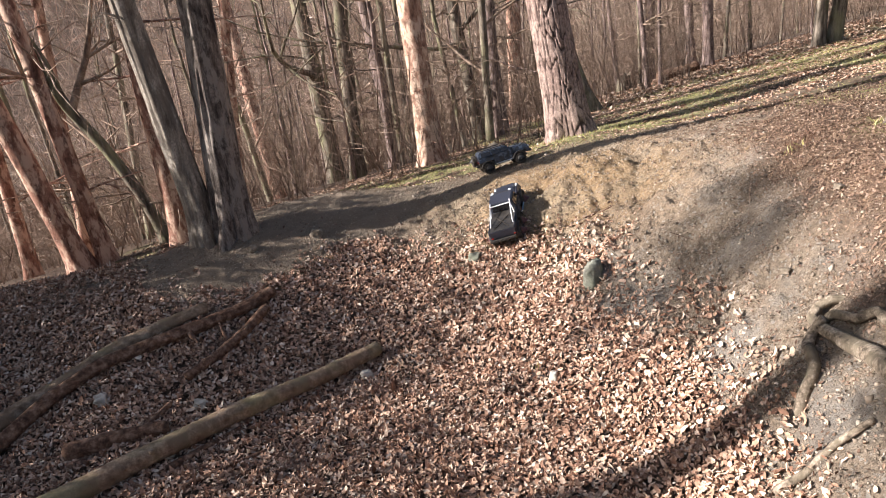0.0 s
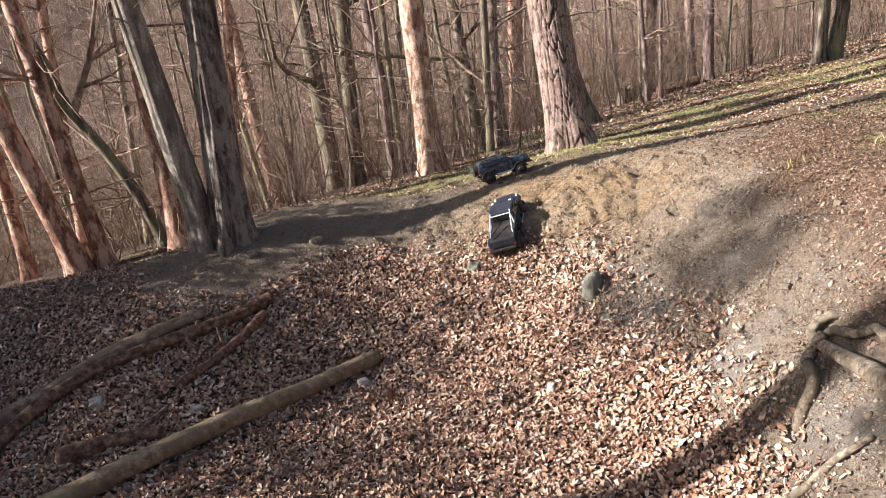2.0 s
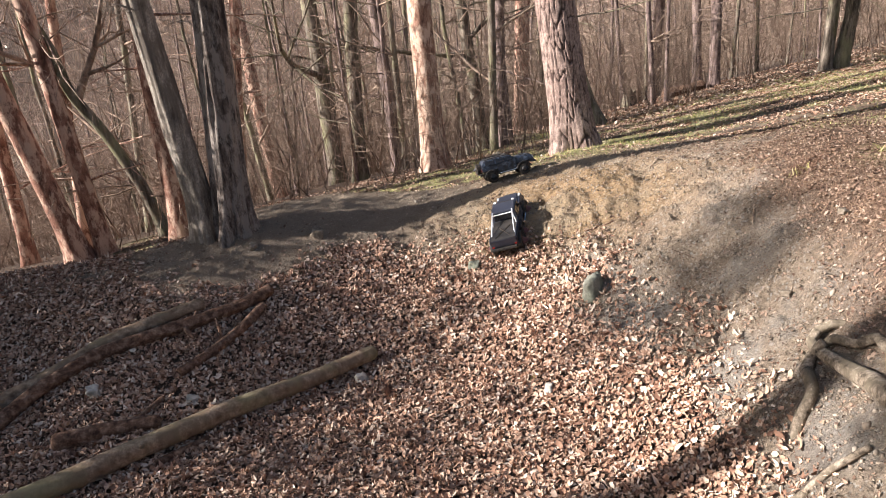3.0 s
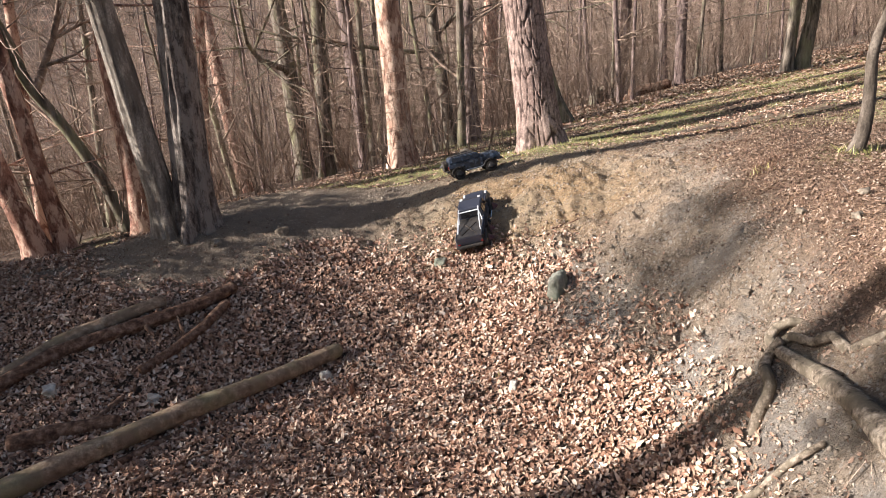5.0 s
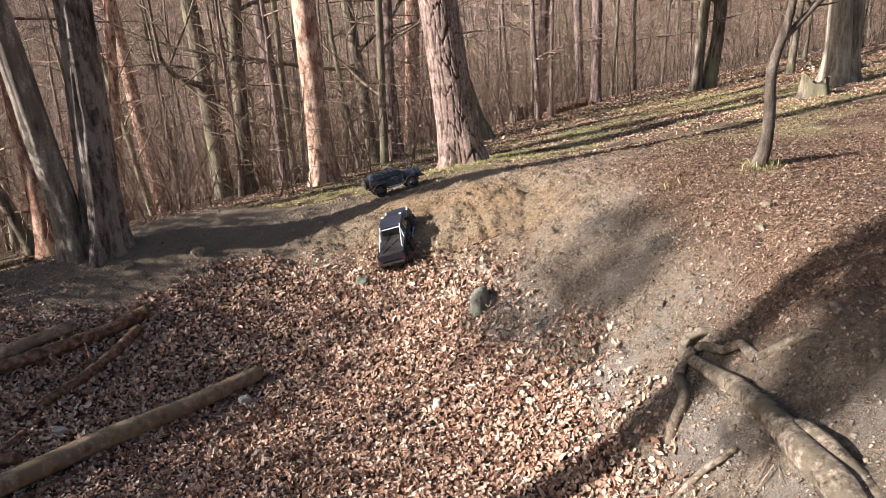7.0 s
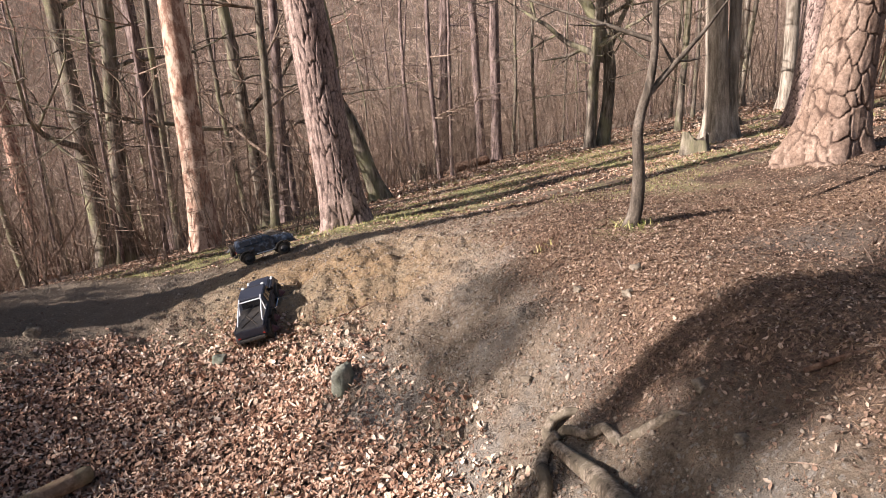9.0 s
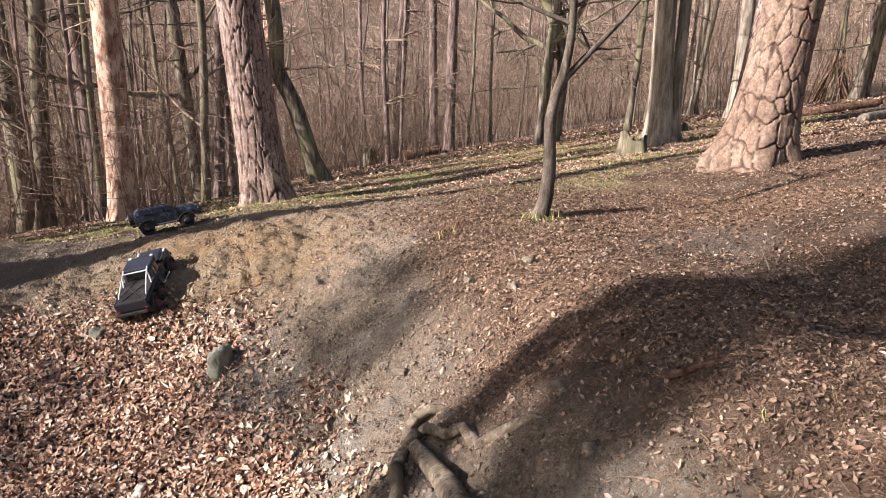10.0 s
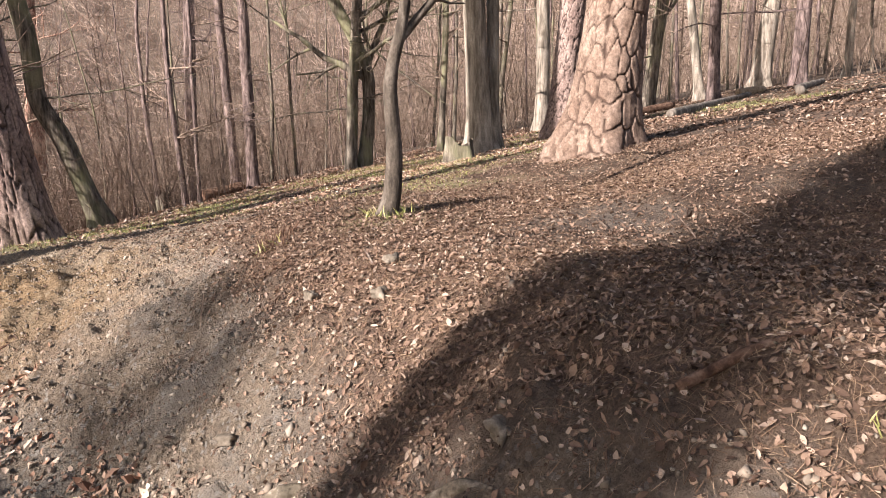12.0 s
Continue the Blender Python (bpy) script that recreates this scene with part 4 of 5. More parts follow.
part("hanging_root", tube(Buf(), low - rl, np.interp(np.linspace(0, 1, 70), [0, 0.4, 0.7, 1], [0.026, 0.034, 0.03, 0.036]), 18, True, furrows(623, 8, 0.24, 0)), ROOTWOOD, root, smooth=True)
split = curve_points([over(1.925, 2.66, 0.07), over(1.96, 2.52, 0.085), over(1.955, 2.36, 0.06), over(1.94, 2.2, 0.02), over(1.93, 2.0, -0.04)], 50)
part("forked_root", tube(Buf(), split - rl, np.linspace(0.03, 0.04, 50), 14, True, furrows(624, 7, 0.12, 0)), ROOTWOOD, root, smooth=True)


def stone(name, label, x, y, size, mat, seed, sink=0.3, group="", rough=1.0):
    """A worn, uneven stone."""
    bm = bmesh.new()
    bmesh.ops.create_icosphere(bm, subdivisions=3, radius=1)
    for v in bm.verts:
        p = v.co.normalized()
        k = 1 + rough * 0.55 * (noise.noise(p * 1.3 + Vector((seed, 0, 0)))) + 0.2 * noise.noise(p * 3.2 + Vector((0, seed, 0)))
        cut = max(abs(p.x), abs(p.y), abs(p.z)) ** 0.7
        v.co = Vector((p.x * size[0], p.y * size[1], p.z * size[2])) * k / cut
    me = bpy.data.meshes.new(name)
    bm.to_mesh(me)
    bm.free()
    me.materials.append(mat)
    me.polygons.foreach_set("use_smooth", [True] * len(me.polygons))
    ob = new(name, me)
    ob.matrix_basis = pose(x, y, gz(x, y) + size[2] * (1 - 2 * sink), 0, 0, seed * 47)
    return tagged(ob, label, "stone", group)


stone("rock", "flat-faced rock with grey-green moss in the bank", 1.18, 5.50, (0.10, 0.055, 0.12), MOSSROCK, 1, 0.38, rough=0.5)
stone("rock", "rounded brown rock sticking out of the bank", 0.54, 6.76, (0.075, 0.06, 0.055), ROCK, 2)
stone("rock", "mossy clod at the edge of the leaf hollow", 0.29, 6.56, (0.06, 0.05, 0.05), MOSSROCK, 3)
stone("rock", "brown stone on the ridge path", -1.27, 7.36, (0.06, 0.05, 0.05), ROCK, 4, group="stones on the path")
stone("rock", "small stone on the ridge path", -1.9, 7.15, (0.05, 0.045, 0.035), ROCK, 5, group="stones on the path")
stone("rock", "grey boulder in the grass behind the path", 1.06, 11.4, (0.13, 0.11, 0.085), ROCK, 6, 0.25)
for k, (x, y, s) in enumerate([(-2.92, 5.36, 0.065), (-2.11, 5.25, 0.05), (-0.80, 5.55, 0.05), (0.66, 4.72, 0.04), (-2.75, 4.92, 0.03)]):
    stone("stone", "pale limestone lump among the leaves", x, y, (s, s * 0.8, s * 0.7), CHALK, 10 + k, 0.2, "pale stones in the pit")
for k, (x, y, s) in enumerate([(2.93, 4.38, 0.036), (2.42, 2.98, 0.035), (2.70, 4.08, 0.03), (2.36, 2.62, 0.026), (3.35, 4.22, 0.02), (2.62, 4.55, 0.03), (2.1, 4.2, 0.03), (1.6, 4.3, 0.025)]):
    stone("stone", "weathered tan stone on bare ground", x, y, (s, s * 0.75, s * 0.65), ROCK, 20 + k, 0.2, "loose stones on the bank")


def stump(x, y, r, h, seed, label):
    top = tagged(new("tree_stump"), label, "stump", "tree stumps")
    top.location = (x, y, gz(x, y))
    hs = np.linspace(-0.1, h, 24)
    line = np.stack([0 * hs, 0 * hs, hs], 1)
    bark = tube(Buf(), line, r * flare(hs, r, 0.45), 28, False, furrows(seed, 8, 0.14, 0.2))
    v = bark.v[0]
    ang = np.arctan2(v[:, 1], v[:, 0])
    v[:, 2] += np.clip(v[:, 2] / h, 0, 1) ** 3 * h * 0.7 * (vnoise(np.cos(ang) * 3 + 5, np.sin(ang) * 3 + 5, 0, seed) - 0.6)
    part("bark", bark, OAK, top, smooth=True)
    b = Buf()
    tube(b, [(0, 0, 0), (0, 0, h * 0.55)], [r * 0.9, r * 0.85], 28)
    part("heartwood", b, ROTTEN, top, "crumbling dark heartwood")


stump(7.05, 9.68, 0.15, 0.26, 641, "low rotten stump in the grass")
stump(6.5, 23.7, 0.16, 0.5, 642, "cut stump before the thicket")
stump(10.5, 13.4, 0.13, 0.2, 643, "pale cut stump beyond the meadow")
fallen("fallen_log", "rotten brown log end lying in the grass", "log", [(7.3, 22.7), (7.75, 22.8), (8.6, 22.9)], 0.2, 0.16, ROTTEN, 651, 0.6, 16, 30, 0.15, group="fallen logs")
fallen("fallen_log", "weathered grey trunk lying on the rise", "log", [(11.0, 9.5), (12.6, 10.1), (14.2, 10.8), (15.6, 11.2)], 0.08, 0.05, WEATHERED, 652, 0.7, 14, 40, 0.1, group="fallen logs")
fallen("fallen_log", "bleached trunk lying behind another log", "log", [(13.6, 8.9), (15.2, 9.9), (17.3, 10.6)], 0.085, 0.06, WEATHERED, 653, 0.7, 14, 40, 0.1, group="fallen logs")
fallen("fallen_log", "pale barkless log end on the rise", "log", [(16.2, 11.9), (17.0, 11.8)], 0.1, 0.08, CUTWOOD, 654, 0.8, 14, 20, 0.08, group="fallen logs")
fallen("fallen_log", "dark trunk lying in the wood", "log", [(12.2, 13.2), (13.4, 12.7), (14.9, 12.6)], 0.11, 0.08, ROTTEN, 655, 0.7, 12, 30, 0.1, group="fallen logs")


def stick_pile(name, label, category, x, y, count, length, r, spread, lean, mat, seed):
    """Sticks or stalks heaped together, tops drawn inwards by the lean."""
    rng = np.random.default_rng(seed)
    heap = tagged(new(name), label, category)
    heap.location = (x, y, gz(x, y))
    for _ in range(count):
        a = rng.uniform(0, 2 * np.pi)
        foot = np.array((math.cos(a), math.sin(a), 0)) * spread * rng.uniform(0.4, 1)
        foot[2] = gz(x + foot[0], y + foot[1]) - gz(x, y) - 0.01
        tip = foot * (1 - lean) * rng.uniform(0.3, 1.1) + np.array((rng.normal(0, 0.05), rng.normal(0, 0.05), 1)) * length * rng.uniform(0.5, 1)
        part("stick", tube(Buf(), [foot, (foot + tip) / 2 + rng.normal(0, 0.02 * length, 3), tip], [r, r * 0.8, r * 0.4], 5), mat, heap)


stick_pile("branch_hut", "tent of long bare sticks leaning together", "branches", 18.0, 16.9, 18, 1.6, 0.03, 0.9, 0.9, ROTTEN, 661)
stick_pile("dead_tuft", "clump of dead brown stalks beside the path", "plant", 2.84, 5.50, 60, 0.085, 0.0035, 0.12, -0.9, ROTTEN, 662)


# ---- the two model trucks ----
def block(b0, b1, bevel=0.004, seg=2):
    """A bevelled block between two rectangles: x0, x1, y0, y1, z below and above."""
    bm = bmesh.new()
    vs = [bm.verts.new((x, y, b[4])) for b in (b0, b1) for x, y in ((b[0], b[2]), (b[1], b[2]), (b[1], b[3]), (b[0], b[3]))]
    for f in ((3, 2, 1, 0), (4, 5, 6, 7), (0, 1, 5, 4), (1, 2, 6, 5), (2, 3, 7, 6), (3, 0, 4, 7)):
        bm.faces.new([vs[i] for i in f])
    if bevel:
        bmesh.ops.bevel(bm, geom=list(bm.edges), offset=bevel, segments=seg, affect="EDGES", clamp_overlap=True)
    bm.verts.ensure_lookup_table()
    bm.verts.index_update()
    buf = Buf().add([v.co[:] for v in bm.verts], [[v.index for v in f.verts] for f in bm.faces])
    bm.free()
    return buf


def box(x0, x1, y0, y1, z0, z1, bevel=0.003):
    return block((x0, x1, y0, y1, z0), (x0, x1, y0, y1, z1), bevel)


def rod(points, r, sides=8):
    return tube(Buf(), points, [r] * len(points), sides)


def disc(x, y, z, axis, r, depth, sides=20):
    a = {"x": (1, 0, 0), "y": (0, 1, 0), "z": (0, 0, 1)}[axis]
    p = np.array((x, y, z), float)
    return tube(Buf(), [p, p + np.array(a) * depth], [r, r * 0.94], sides)


def arch(x, z, r0, r1, y0, y1, a0=12, a1=168):
    """A wheel-arch flare: part of a ring."""
    buf = Buf()
    an = np.radians(np.linspace(a0, a1, 13))
    v = []
    for a in an:
        for r, y in ((r0, y0), (r1, y0), (r1, y1), (r0, y1)):
            v.append((x + r * math.cos(a), y, z + r * math.sin(a)))
    f = [(k * 4 + i, k * 4 + (i + 1) % 4, k * 4 + 4 + (i + 1) % 4, k * 4 + 4 + i) for k in range(12) for i in range(4)]
    return buf.add(v, f + [(3, 2, 1, 0), (48, 49, 50, 51)])


def wheel(parent, x, y, z, r, width, out, rim_mat, name="wheel"):
    """Tyre with tread lugs, rim, hub and spokes."""
    w = new(name)
    w.parent = parent
    w.location = (x, y, z)
    tyre = Buf()
    ys = np.array([-0.5, -0.47, -0.32, 0.0, 0.32, 0.47, 0.5]) * width
    rs = np.array([0.62, 0.86, 0.97, 1.0, 0.97, 0.86, 0.62]) * r * 0.95
    tube(tyre, [(0, v, 0) for v in ys], rs, 32, False)
    for k in range(22):
        a = 2 * math.pi * k / 22
        for s in (-1, 1):
            c, d = math.cos(a + s * 0.07), math.sin(a + s * 0.07)
            lug = block((-0.10 * r, 0.10 * r, s * 0.05 * width if s > 0 else s * 0.46 * width, s * 0.46 * width if s > 0 else s * 0.05 * width, 0.90 * r), (-0.075 * r, 0.075 * r, s * 0.08 * width if s > 0 else s * 0.42 * width, s * 0.42 * width if s > 0 else s * 0.08 * width, 1.0 * r), 0)
            v = np.concatenate(lug.v)
            tyre.add(np.stack([v[:, 0] * d + v[:, 2] * c, v[:, 1], -v[:, 0] * c + v[:, 2] * d], 1), lug.f)
    part("tyre", tyre, RUBBER, w, "dusty black treaded tyre")
    rim = Buf()
    o = out * width
    tube(rim, [(0, o * 0.5, 0), (0, o * 0.3, 0), (0, -o * 0.4, 0)], [0.60 * r, 0.54 * r, 0.54 * r], 28, False)
    tube(rim, [(0, o * 0.5, 0), (0, o * 0.50, 0.0001), (0, o * 0.46, 0)], [0.62 * r, 0.55 * r, 0.52 * r], 28, False)
    part("rim", rim, rim_mat, w)
    face = disc(0, o * 0.12, 0, "y", 0.54 * r, o * 0.06)
    for k in range(8):
        a = 2 * math.pi * k / 8
        p = np.array((math.cos(a), 0, math.sin(a)))
        tube(face, [p * 0.12 * r + (0, o * 0.34, 0), p * 0.53 * r + (0, o * 0.26, 0)], [0.055 * r, 0.07 * r], 6)
    part("spokes", face, BLACK_PLASTIC, w)
    part("hub", disc(0, o * 0.2, 0, "y", 0.15 * r, o * 0.32, 12), CHROME, w)
    return w


def both(make):
    """Left and right."""
    return [make(s) for s in (-1, 1)]


def quad_panel(points, thick, normal):
    p = np.asarray(points, float)
    n = np.asarray(normal, float) * thick
    k = len(p)
    return Buf().add(np.r_[p, p + n], [tuple(range(k))[::-1], tuple(range(k, 2 * k))] + [(i, (i + 1) % k, k + (i + 1) % k, k + i) for i in range(k)])


def six_wheeler():
    """A six-wheeled pickup, front towards +x, wheels on z = 0."""
    t = tagged(new("model_pickup_truck"), "grey six-wheeled scale model pickup climbing the bank", "toy truck", "model trucks")
    P = lambda n, b, m, l="", par=None, sm=False: part(n, b, m, par or t, l, sm)
    P("chassis", box(-0.31, 0.28, -0.05, 0.05, 0.055, 0.095), BLACK_PLASTIC)
    for x in (0.2, -0.115, -0.245):
        P("axle", rod([(x, -0.1, 0.06), (x, 0.1, 0.06)], 0.009), BLACK_PLASTIC)
        P("differential", block((x - 0.025, x + 0.025, -0.022, 0.022, 0.04), (x - 0.02, x + 0.02, -0.018, 0.018, 0.08), 0.006), BLACK_PLASTIC)
        both(lambda s: wheel(t, x, s * 0.108, 0.061, 0.061, 0.05, s, RED_RIM))
    body = box(-0.045, 0.125, -0.114, 0.114, 0.092, 0.168, 0.006)
    for b in (block((0.115, 0.305, -0.112, 0.112, 0.128), (0.115, 0.30, -0.106, 0.106, 0.176), 0.006), box(0.265, 0.305, -0.112, 0.112, 0.095, 0.15, 0.005), box(-0.335, -0.04, -0.114, 0.114, 0.132, 0.172, 0.005), box(-0.335, -0.315, -0.112, 0.112, 0.10, 0.15, 0.004)):
        body.add(np.concatenate(b.v), b.f)
    body = P("body", body, GREY_PAINT, "dusty metallic grey painted shell")
    part("bonnet", block((0.118, 0.297, -0.088, 0.088, 0.174), (0.122, 0.285, -0.08, 0.08, 0.19), 0.006), DARK_PAINT, body)
    both(lambda s: part("body_line", box(-0.33, 0.29, s * 0.115 - 0.0015, s * 0.115 + 0.0015, 0.146, 0.151, 0.001), BLACK_PLASTIC, body))
    both(lambda s: part("door_seam", box(0.028, 0.0305, s * 0.1148 - 0.0012, s * 0.1148 + 0.0012, 0.098, 0.166, 0), BLACK_PLASTIC, body))
    both(lambda s: part("door_handle", box(0.04, 0.056, s * 0.117 - 0.003, s * 0.117 + 0.003, 0.155, 0.16, 0.001), CHROME, body))
    cab = P("cab", block((-0.062, 0.128, -0.110, 0.110, 0.168), (-0.052, 0.088, -0.098, 0.098, 0.246), 0.006), GREY_PAINT)
    part("roof", block((-0.058, 0.098, -0.102, 0.102, 0.245), (-0.05, 0.088, -0.094, 0.094, 0.256), 0.004), DARK_PAINT, cab, "dark roof panel")
    part("light_bar", block((0.082, 0.108, -0.09, 0.09, 0.240), (0.086, 0.102, -0.086, 0.086, 0.254), 0.003), BLACK_PLASTIC, cab)
    both(lambda s: part("roof_lamp", box(0.088, 0.106, s * 0.078 - 0.012, s * 0.078 + 0.012, 0.25, 0.262, 0.003), LAMP_WHITE, cab))
    slope = lambda z: 0.110 - (z - 0.168) / 0.078 * 0.012
    for x0, x1, x2, x3 in ((-0.047, -0.012, -0.014, -0.043), (0.0, 0.048, 0.046, 0.0), (0.06, 0.112, 0.086, 0.058)):
        both(lambda s: part("side_window", quad_panel([(x0, s * (slope(0.178) + 0.0005), 0.178), (x1, s * (slope(0.178) + 0.0005), 0.178), (x2, s * (slope(0.236) + 0.0005), 0.236), (x3, s * (slope(0.236) + 0.0005), 0.236)][::s], 0.0025, (0, s, 0)), TINTED, cab, "dark tinted window"))
    part("windscreen", quad_panel([(0.1245, -0.094, 0.177), (0.1245, 0.094, 0.177), (0.0945, 0.084, 0.236), (0.0945, -0.084, 0.236)], 0.003, (0.87, 0, 0.48)), TINTED, cab, "tinted windscreen")
    part("rear_window", quad_panel([(-0.0615, 0.085, 0.178), (-0.0615, -0.085, 0.178), (-0.0545, -0.08, 0.234), (-0.0545, 0.08, 0.234)], 0.003, (-1, 0, 0.1)), TINTED, cab)
    both(lambda s: part("wing_mirror", block((0.098, 0.118, s * 0.125 - 0.012, s * 0.125 + 0.012, 0.176), (0.1, 0.116, s * 0.125 - 0.01, s * 0.125 + 0.01, 0.2), 0.003), BLACK_PLASTIC, cab))
    bed = P("cargo_bed", box(-0.33, -0.07, -0.104, 0.104, 0.1725, 0.176, 0.001), BLACK_PLASTIC, "black cargo bed cover")
    both(lambda s: part("bed_rail", rod([(-0.33, s * 0.108, 0.176), (-0.07, s * 0.108, 0.176)], 0.004, 6), DARK_PAINT, bed))
    part("tailgate", box(-0.34, -0.334, -0.108, 0.108, 0.118, 0.175, 0.002), DARK_PAINT, bed)
    part("cargo_strap", rod([(-0.3, -0.06, 0.178), (-0.15, 0.05, 0.178)], 0.004, 6), RUBBER, bed)
    part("cargo_strap", rod([(-0.3, 0.06, 0.178), (-0.15, -0.05, 0.178)], 0.004, 6), RUBBER, bed)
    bar = new("roll_bar")
    bar.parent = t
    both(lambda s: part("tube", rod([(-0.265, s * 0.097, 0.172), (-0.245, s * 0.094, 0.186), (-0.16, s * 0.089, 0.220), (-0.05, s * 0.084, 0.258)], 0.0052), SILVER_PAINT, bar, "white-silver roll bar tube"))
    both(lambda s: part("tube", rod([(-0.13, s * 0.1, 0.172), (-0.10, s * 0.092, 0.215), (-0.085, s * 0.086, 0.25)], 0.0052), SILVER_PAINT, bar))
    part("tube", rod([(-0.085, -0.086, 0.25), (-0.085, 0.086, 0.25)], 0.0052), SILVER_PAINT, bar)
    both(lambda s: P("wheel_arch", arch(0.2, 0.061, 0.073, 0.083, s * 0.096, s * 0.132, 5, 172), BLACK_PLASTIC))
    both(lambda s: P("wheel_arch", arch(-0.115, 0.061, 0.073, 0.083, s * 0.096, s * 0.132, 5, 120), BLACK_PLASTIC))
    both(lambda s: P("wheel_arch", arch(-0.245, 0.061, 0.073, 0.083, s * 0.096, s * 0.132, 60, 175), BLACK_PLASTIC))
    both(lambda s: P("side_step", rod([(-0.02, s * 0.11, 0.085), (0.0, s * 0.13, 0.08), (0.11, s * 0.13, 0.08), (0.125, s * 0.11, 0.085)], 0.0075), CHROME, "bright metal side step"))
    grille = P("grille", box(0.303, 0.309, -0.075, 0.075, 0.132, 0.168, 0.002), BLACK_PLASTIC)
    for z in (0.138, 0.147, 0.156):
        part("slat", box(0.308, 0.312, -0.06, 0.06, z, z + 0.004, 0.001), CHROME, grille)
    part("badge", disc(0.311, 0, 0.15, "x", 0.012, 0.003, 18), CHROME, grille)
    both(lambda s: P("headlight", disc(0.3, s * 0.09, 0.15, "x", 0.015, 0.012), LAMP_WHITE, "clear round headlight"))
    both(lambda s: P("indicator", block((0.25, 0.29, s * 0.095 - 0.01, s * 0.095 + 0.01, 0.176), (0.255, 0.285, s * 0.095 - 0.007, s * 0.095 + 0.007, 0.186), 0.003), LAMP_WHITE))
    bumper = P("front_bumper", block((0.285, 0.345, -0.11, 0.11, 0.092), (0.285, 0.335, -0.105, 0.105, 0.12), 0.005), BLACK_PLASTIC)
    part("number_plate", box(0.344, 0.347, -0.032, 0.032, 0.098, 0.112, 0.001), PLATE, bumper, "blank white plate")
    both(lambda s: part("bull_bar", rod([(0.33, s * 0.05, 0.115), (0.338, s * 0.05, 0.16), (0.32, s * 0.05, 0.165)], 0.005), BLACK_PLASTIC, bumper))
    part("bull_bar", rod([(0.337, -0.05, 0.157), (0.337, 0.05, 0.157)], 0.005), BLACK_PLASTIC, bumper)
    P("rear_bumper", box(-0.36, -0.335, -0.10, 0.10, 0.085, 0.105, 0.004), BLACK_PLASTIC)
    both(lambda s: P("tail_light", box(-0.341, -0.335, s * 0.095 - 0.011, s * 0.095 + 0.011, 0.112, 0.128, 0.002), TAIL_RED, "red tail light"))
    both(lambda s: P("shock_absorber", rod([(0.16, s * 0.06, 0.07), (0.15, s * 0.06, 0.13)], 0.008), CHROME))
    return t


def off_roader():
    """A four-wheeled off-road wagon with a spare wheel, front towards +x."""
    t = tagged(new("model_off_roader"), "dark blue camouflage scale model off-roader on the ridge path", "toy car", "model trucks")
    P = lambda n, b, m, l="", par=None, sm=False: part(n, b, m, par or t, l, sm)
    P("chassis", box(-0.23, 0.24, -0.045, 0.045, 0.06, 0.1), BLACK_PLASTIC)
    for x in (0.165, -0.165):
        P("axle", rod([(x, -0.09, 0.058), (x, 0.09, 0.058)], 0.009), BLACK_PLASTIC)
        both(lambda s: wheel(t, x, s * 0.098, 0.058, 0.058, 0.048, s, BLACK_PLASTIC))
    body = box(-0.095, 0.095, -0.105, 0.105, 0.09, 0.17, 0.007)
    for b in (block((0.09, 0.275, -0.1, 0.1, 0.128), (0.09, 0.265, -0.09, 0.09, 0.178), 0.008), block((-0.255, -0.09, -0.104, 0.104, 0.125), (-0.25, -0.09, -0.1, 0.1, 0.172), 0.007), box(0.235, 0.28, -0.095, 0.095, 0.1, 0.145, 0.005)):
        body.add(np.concatenate(b.v), b.f)
    body = P("body", body, CAMO, "blue and black camouflage shell")
    part("bonnet", block((0.098, 0.262, -0.07, 0.07, 0.175), (0.102, 0.245, -0.06, 0.06, 0.187), 0.006), CAMO, body)
    part("bonnet_scoop", block((0.15, 0.215, -0.028, 0.028, 0.185), (0.155, 0.2, -0.022, 0.022, 0.197), 0.004), BLACK_PLASTIC, body)
    both(lambda s: part("door_seam", box(0.0, 0.0025, s * 0.1058 - 0.0012, s * 0.1058 + 0.0012, 0.096, 0.168, 0), BLACK_PLASTIC, body))
    cab = P("cab", block((-0.25, 0.098, -0.1, 0.1, 0.17), (-0.225, 0.045, -0.083, 0.083, 0.226), 0.008), CAMO)
    for x0, x1, x2, x3 in ((-0.215, -0.115, -0.115, -0.205), (-0.1, -0.012, -0.012, -0.1), (0.0, 0.078, 0.04, 0.0)):
        both(lambda s: part("side_window", quad_panel([(x0, s * 0.0985, 0.178), (x1, s * 0.0985, 0.178), (x2, s * 0.0865, 0.217), (x3, s * 0.0865, 0.217)][::s], 0.003, (0, s, 0.1)), TINTED, cab, "dark tinted window"))
    part("windscreen", quad_panel([(0.094, -0.086, 0.178), (0.094, 0.086, 0.178), (0.054, 0.074, 0.218), (0.054, -0.074, 0.218)], 0.003, (0.7, 0, 0.7)), TINTED, cab)
    rack = P("roof_rack", rod([(-0.2, -0.07, 0.236), (0.02, -0.07, 0.236), (0.02, 0.07, 0.236), (-0.2, 0.07, 0.236), (-0.2, -0.07, 0.236)], 0.004), BLACK_PLASTIC)
    for x in (-0.15, -0.1, -0.05, 0.0):
        part("rack_bar", rod([(x, -0.07, 0.234), (x, 0.07, 0.234)], 0.003), BLACK_PLASTIC, rack)
    both(lambda s: P("wheel_arch", arch(0.165, 0.058, 0.068, 0.077, s * 0.088, s * 0.12), BLACK_PLASTIC))
    both(lambda s: P("wheel_arch", arch(-0.165, 0.058, 0.068, 0.077, s * 0.088, s * 0.12), BLACK_PLASTIC))
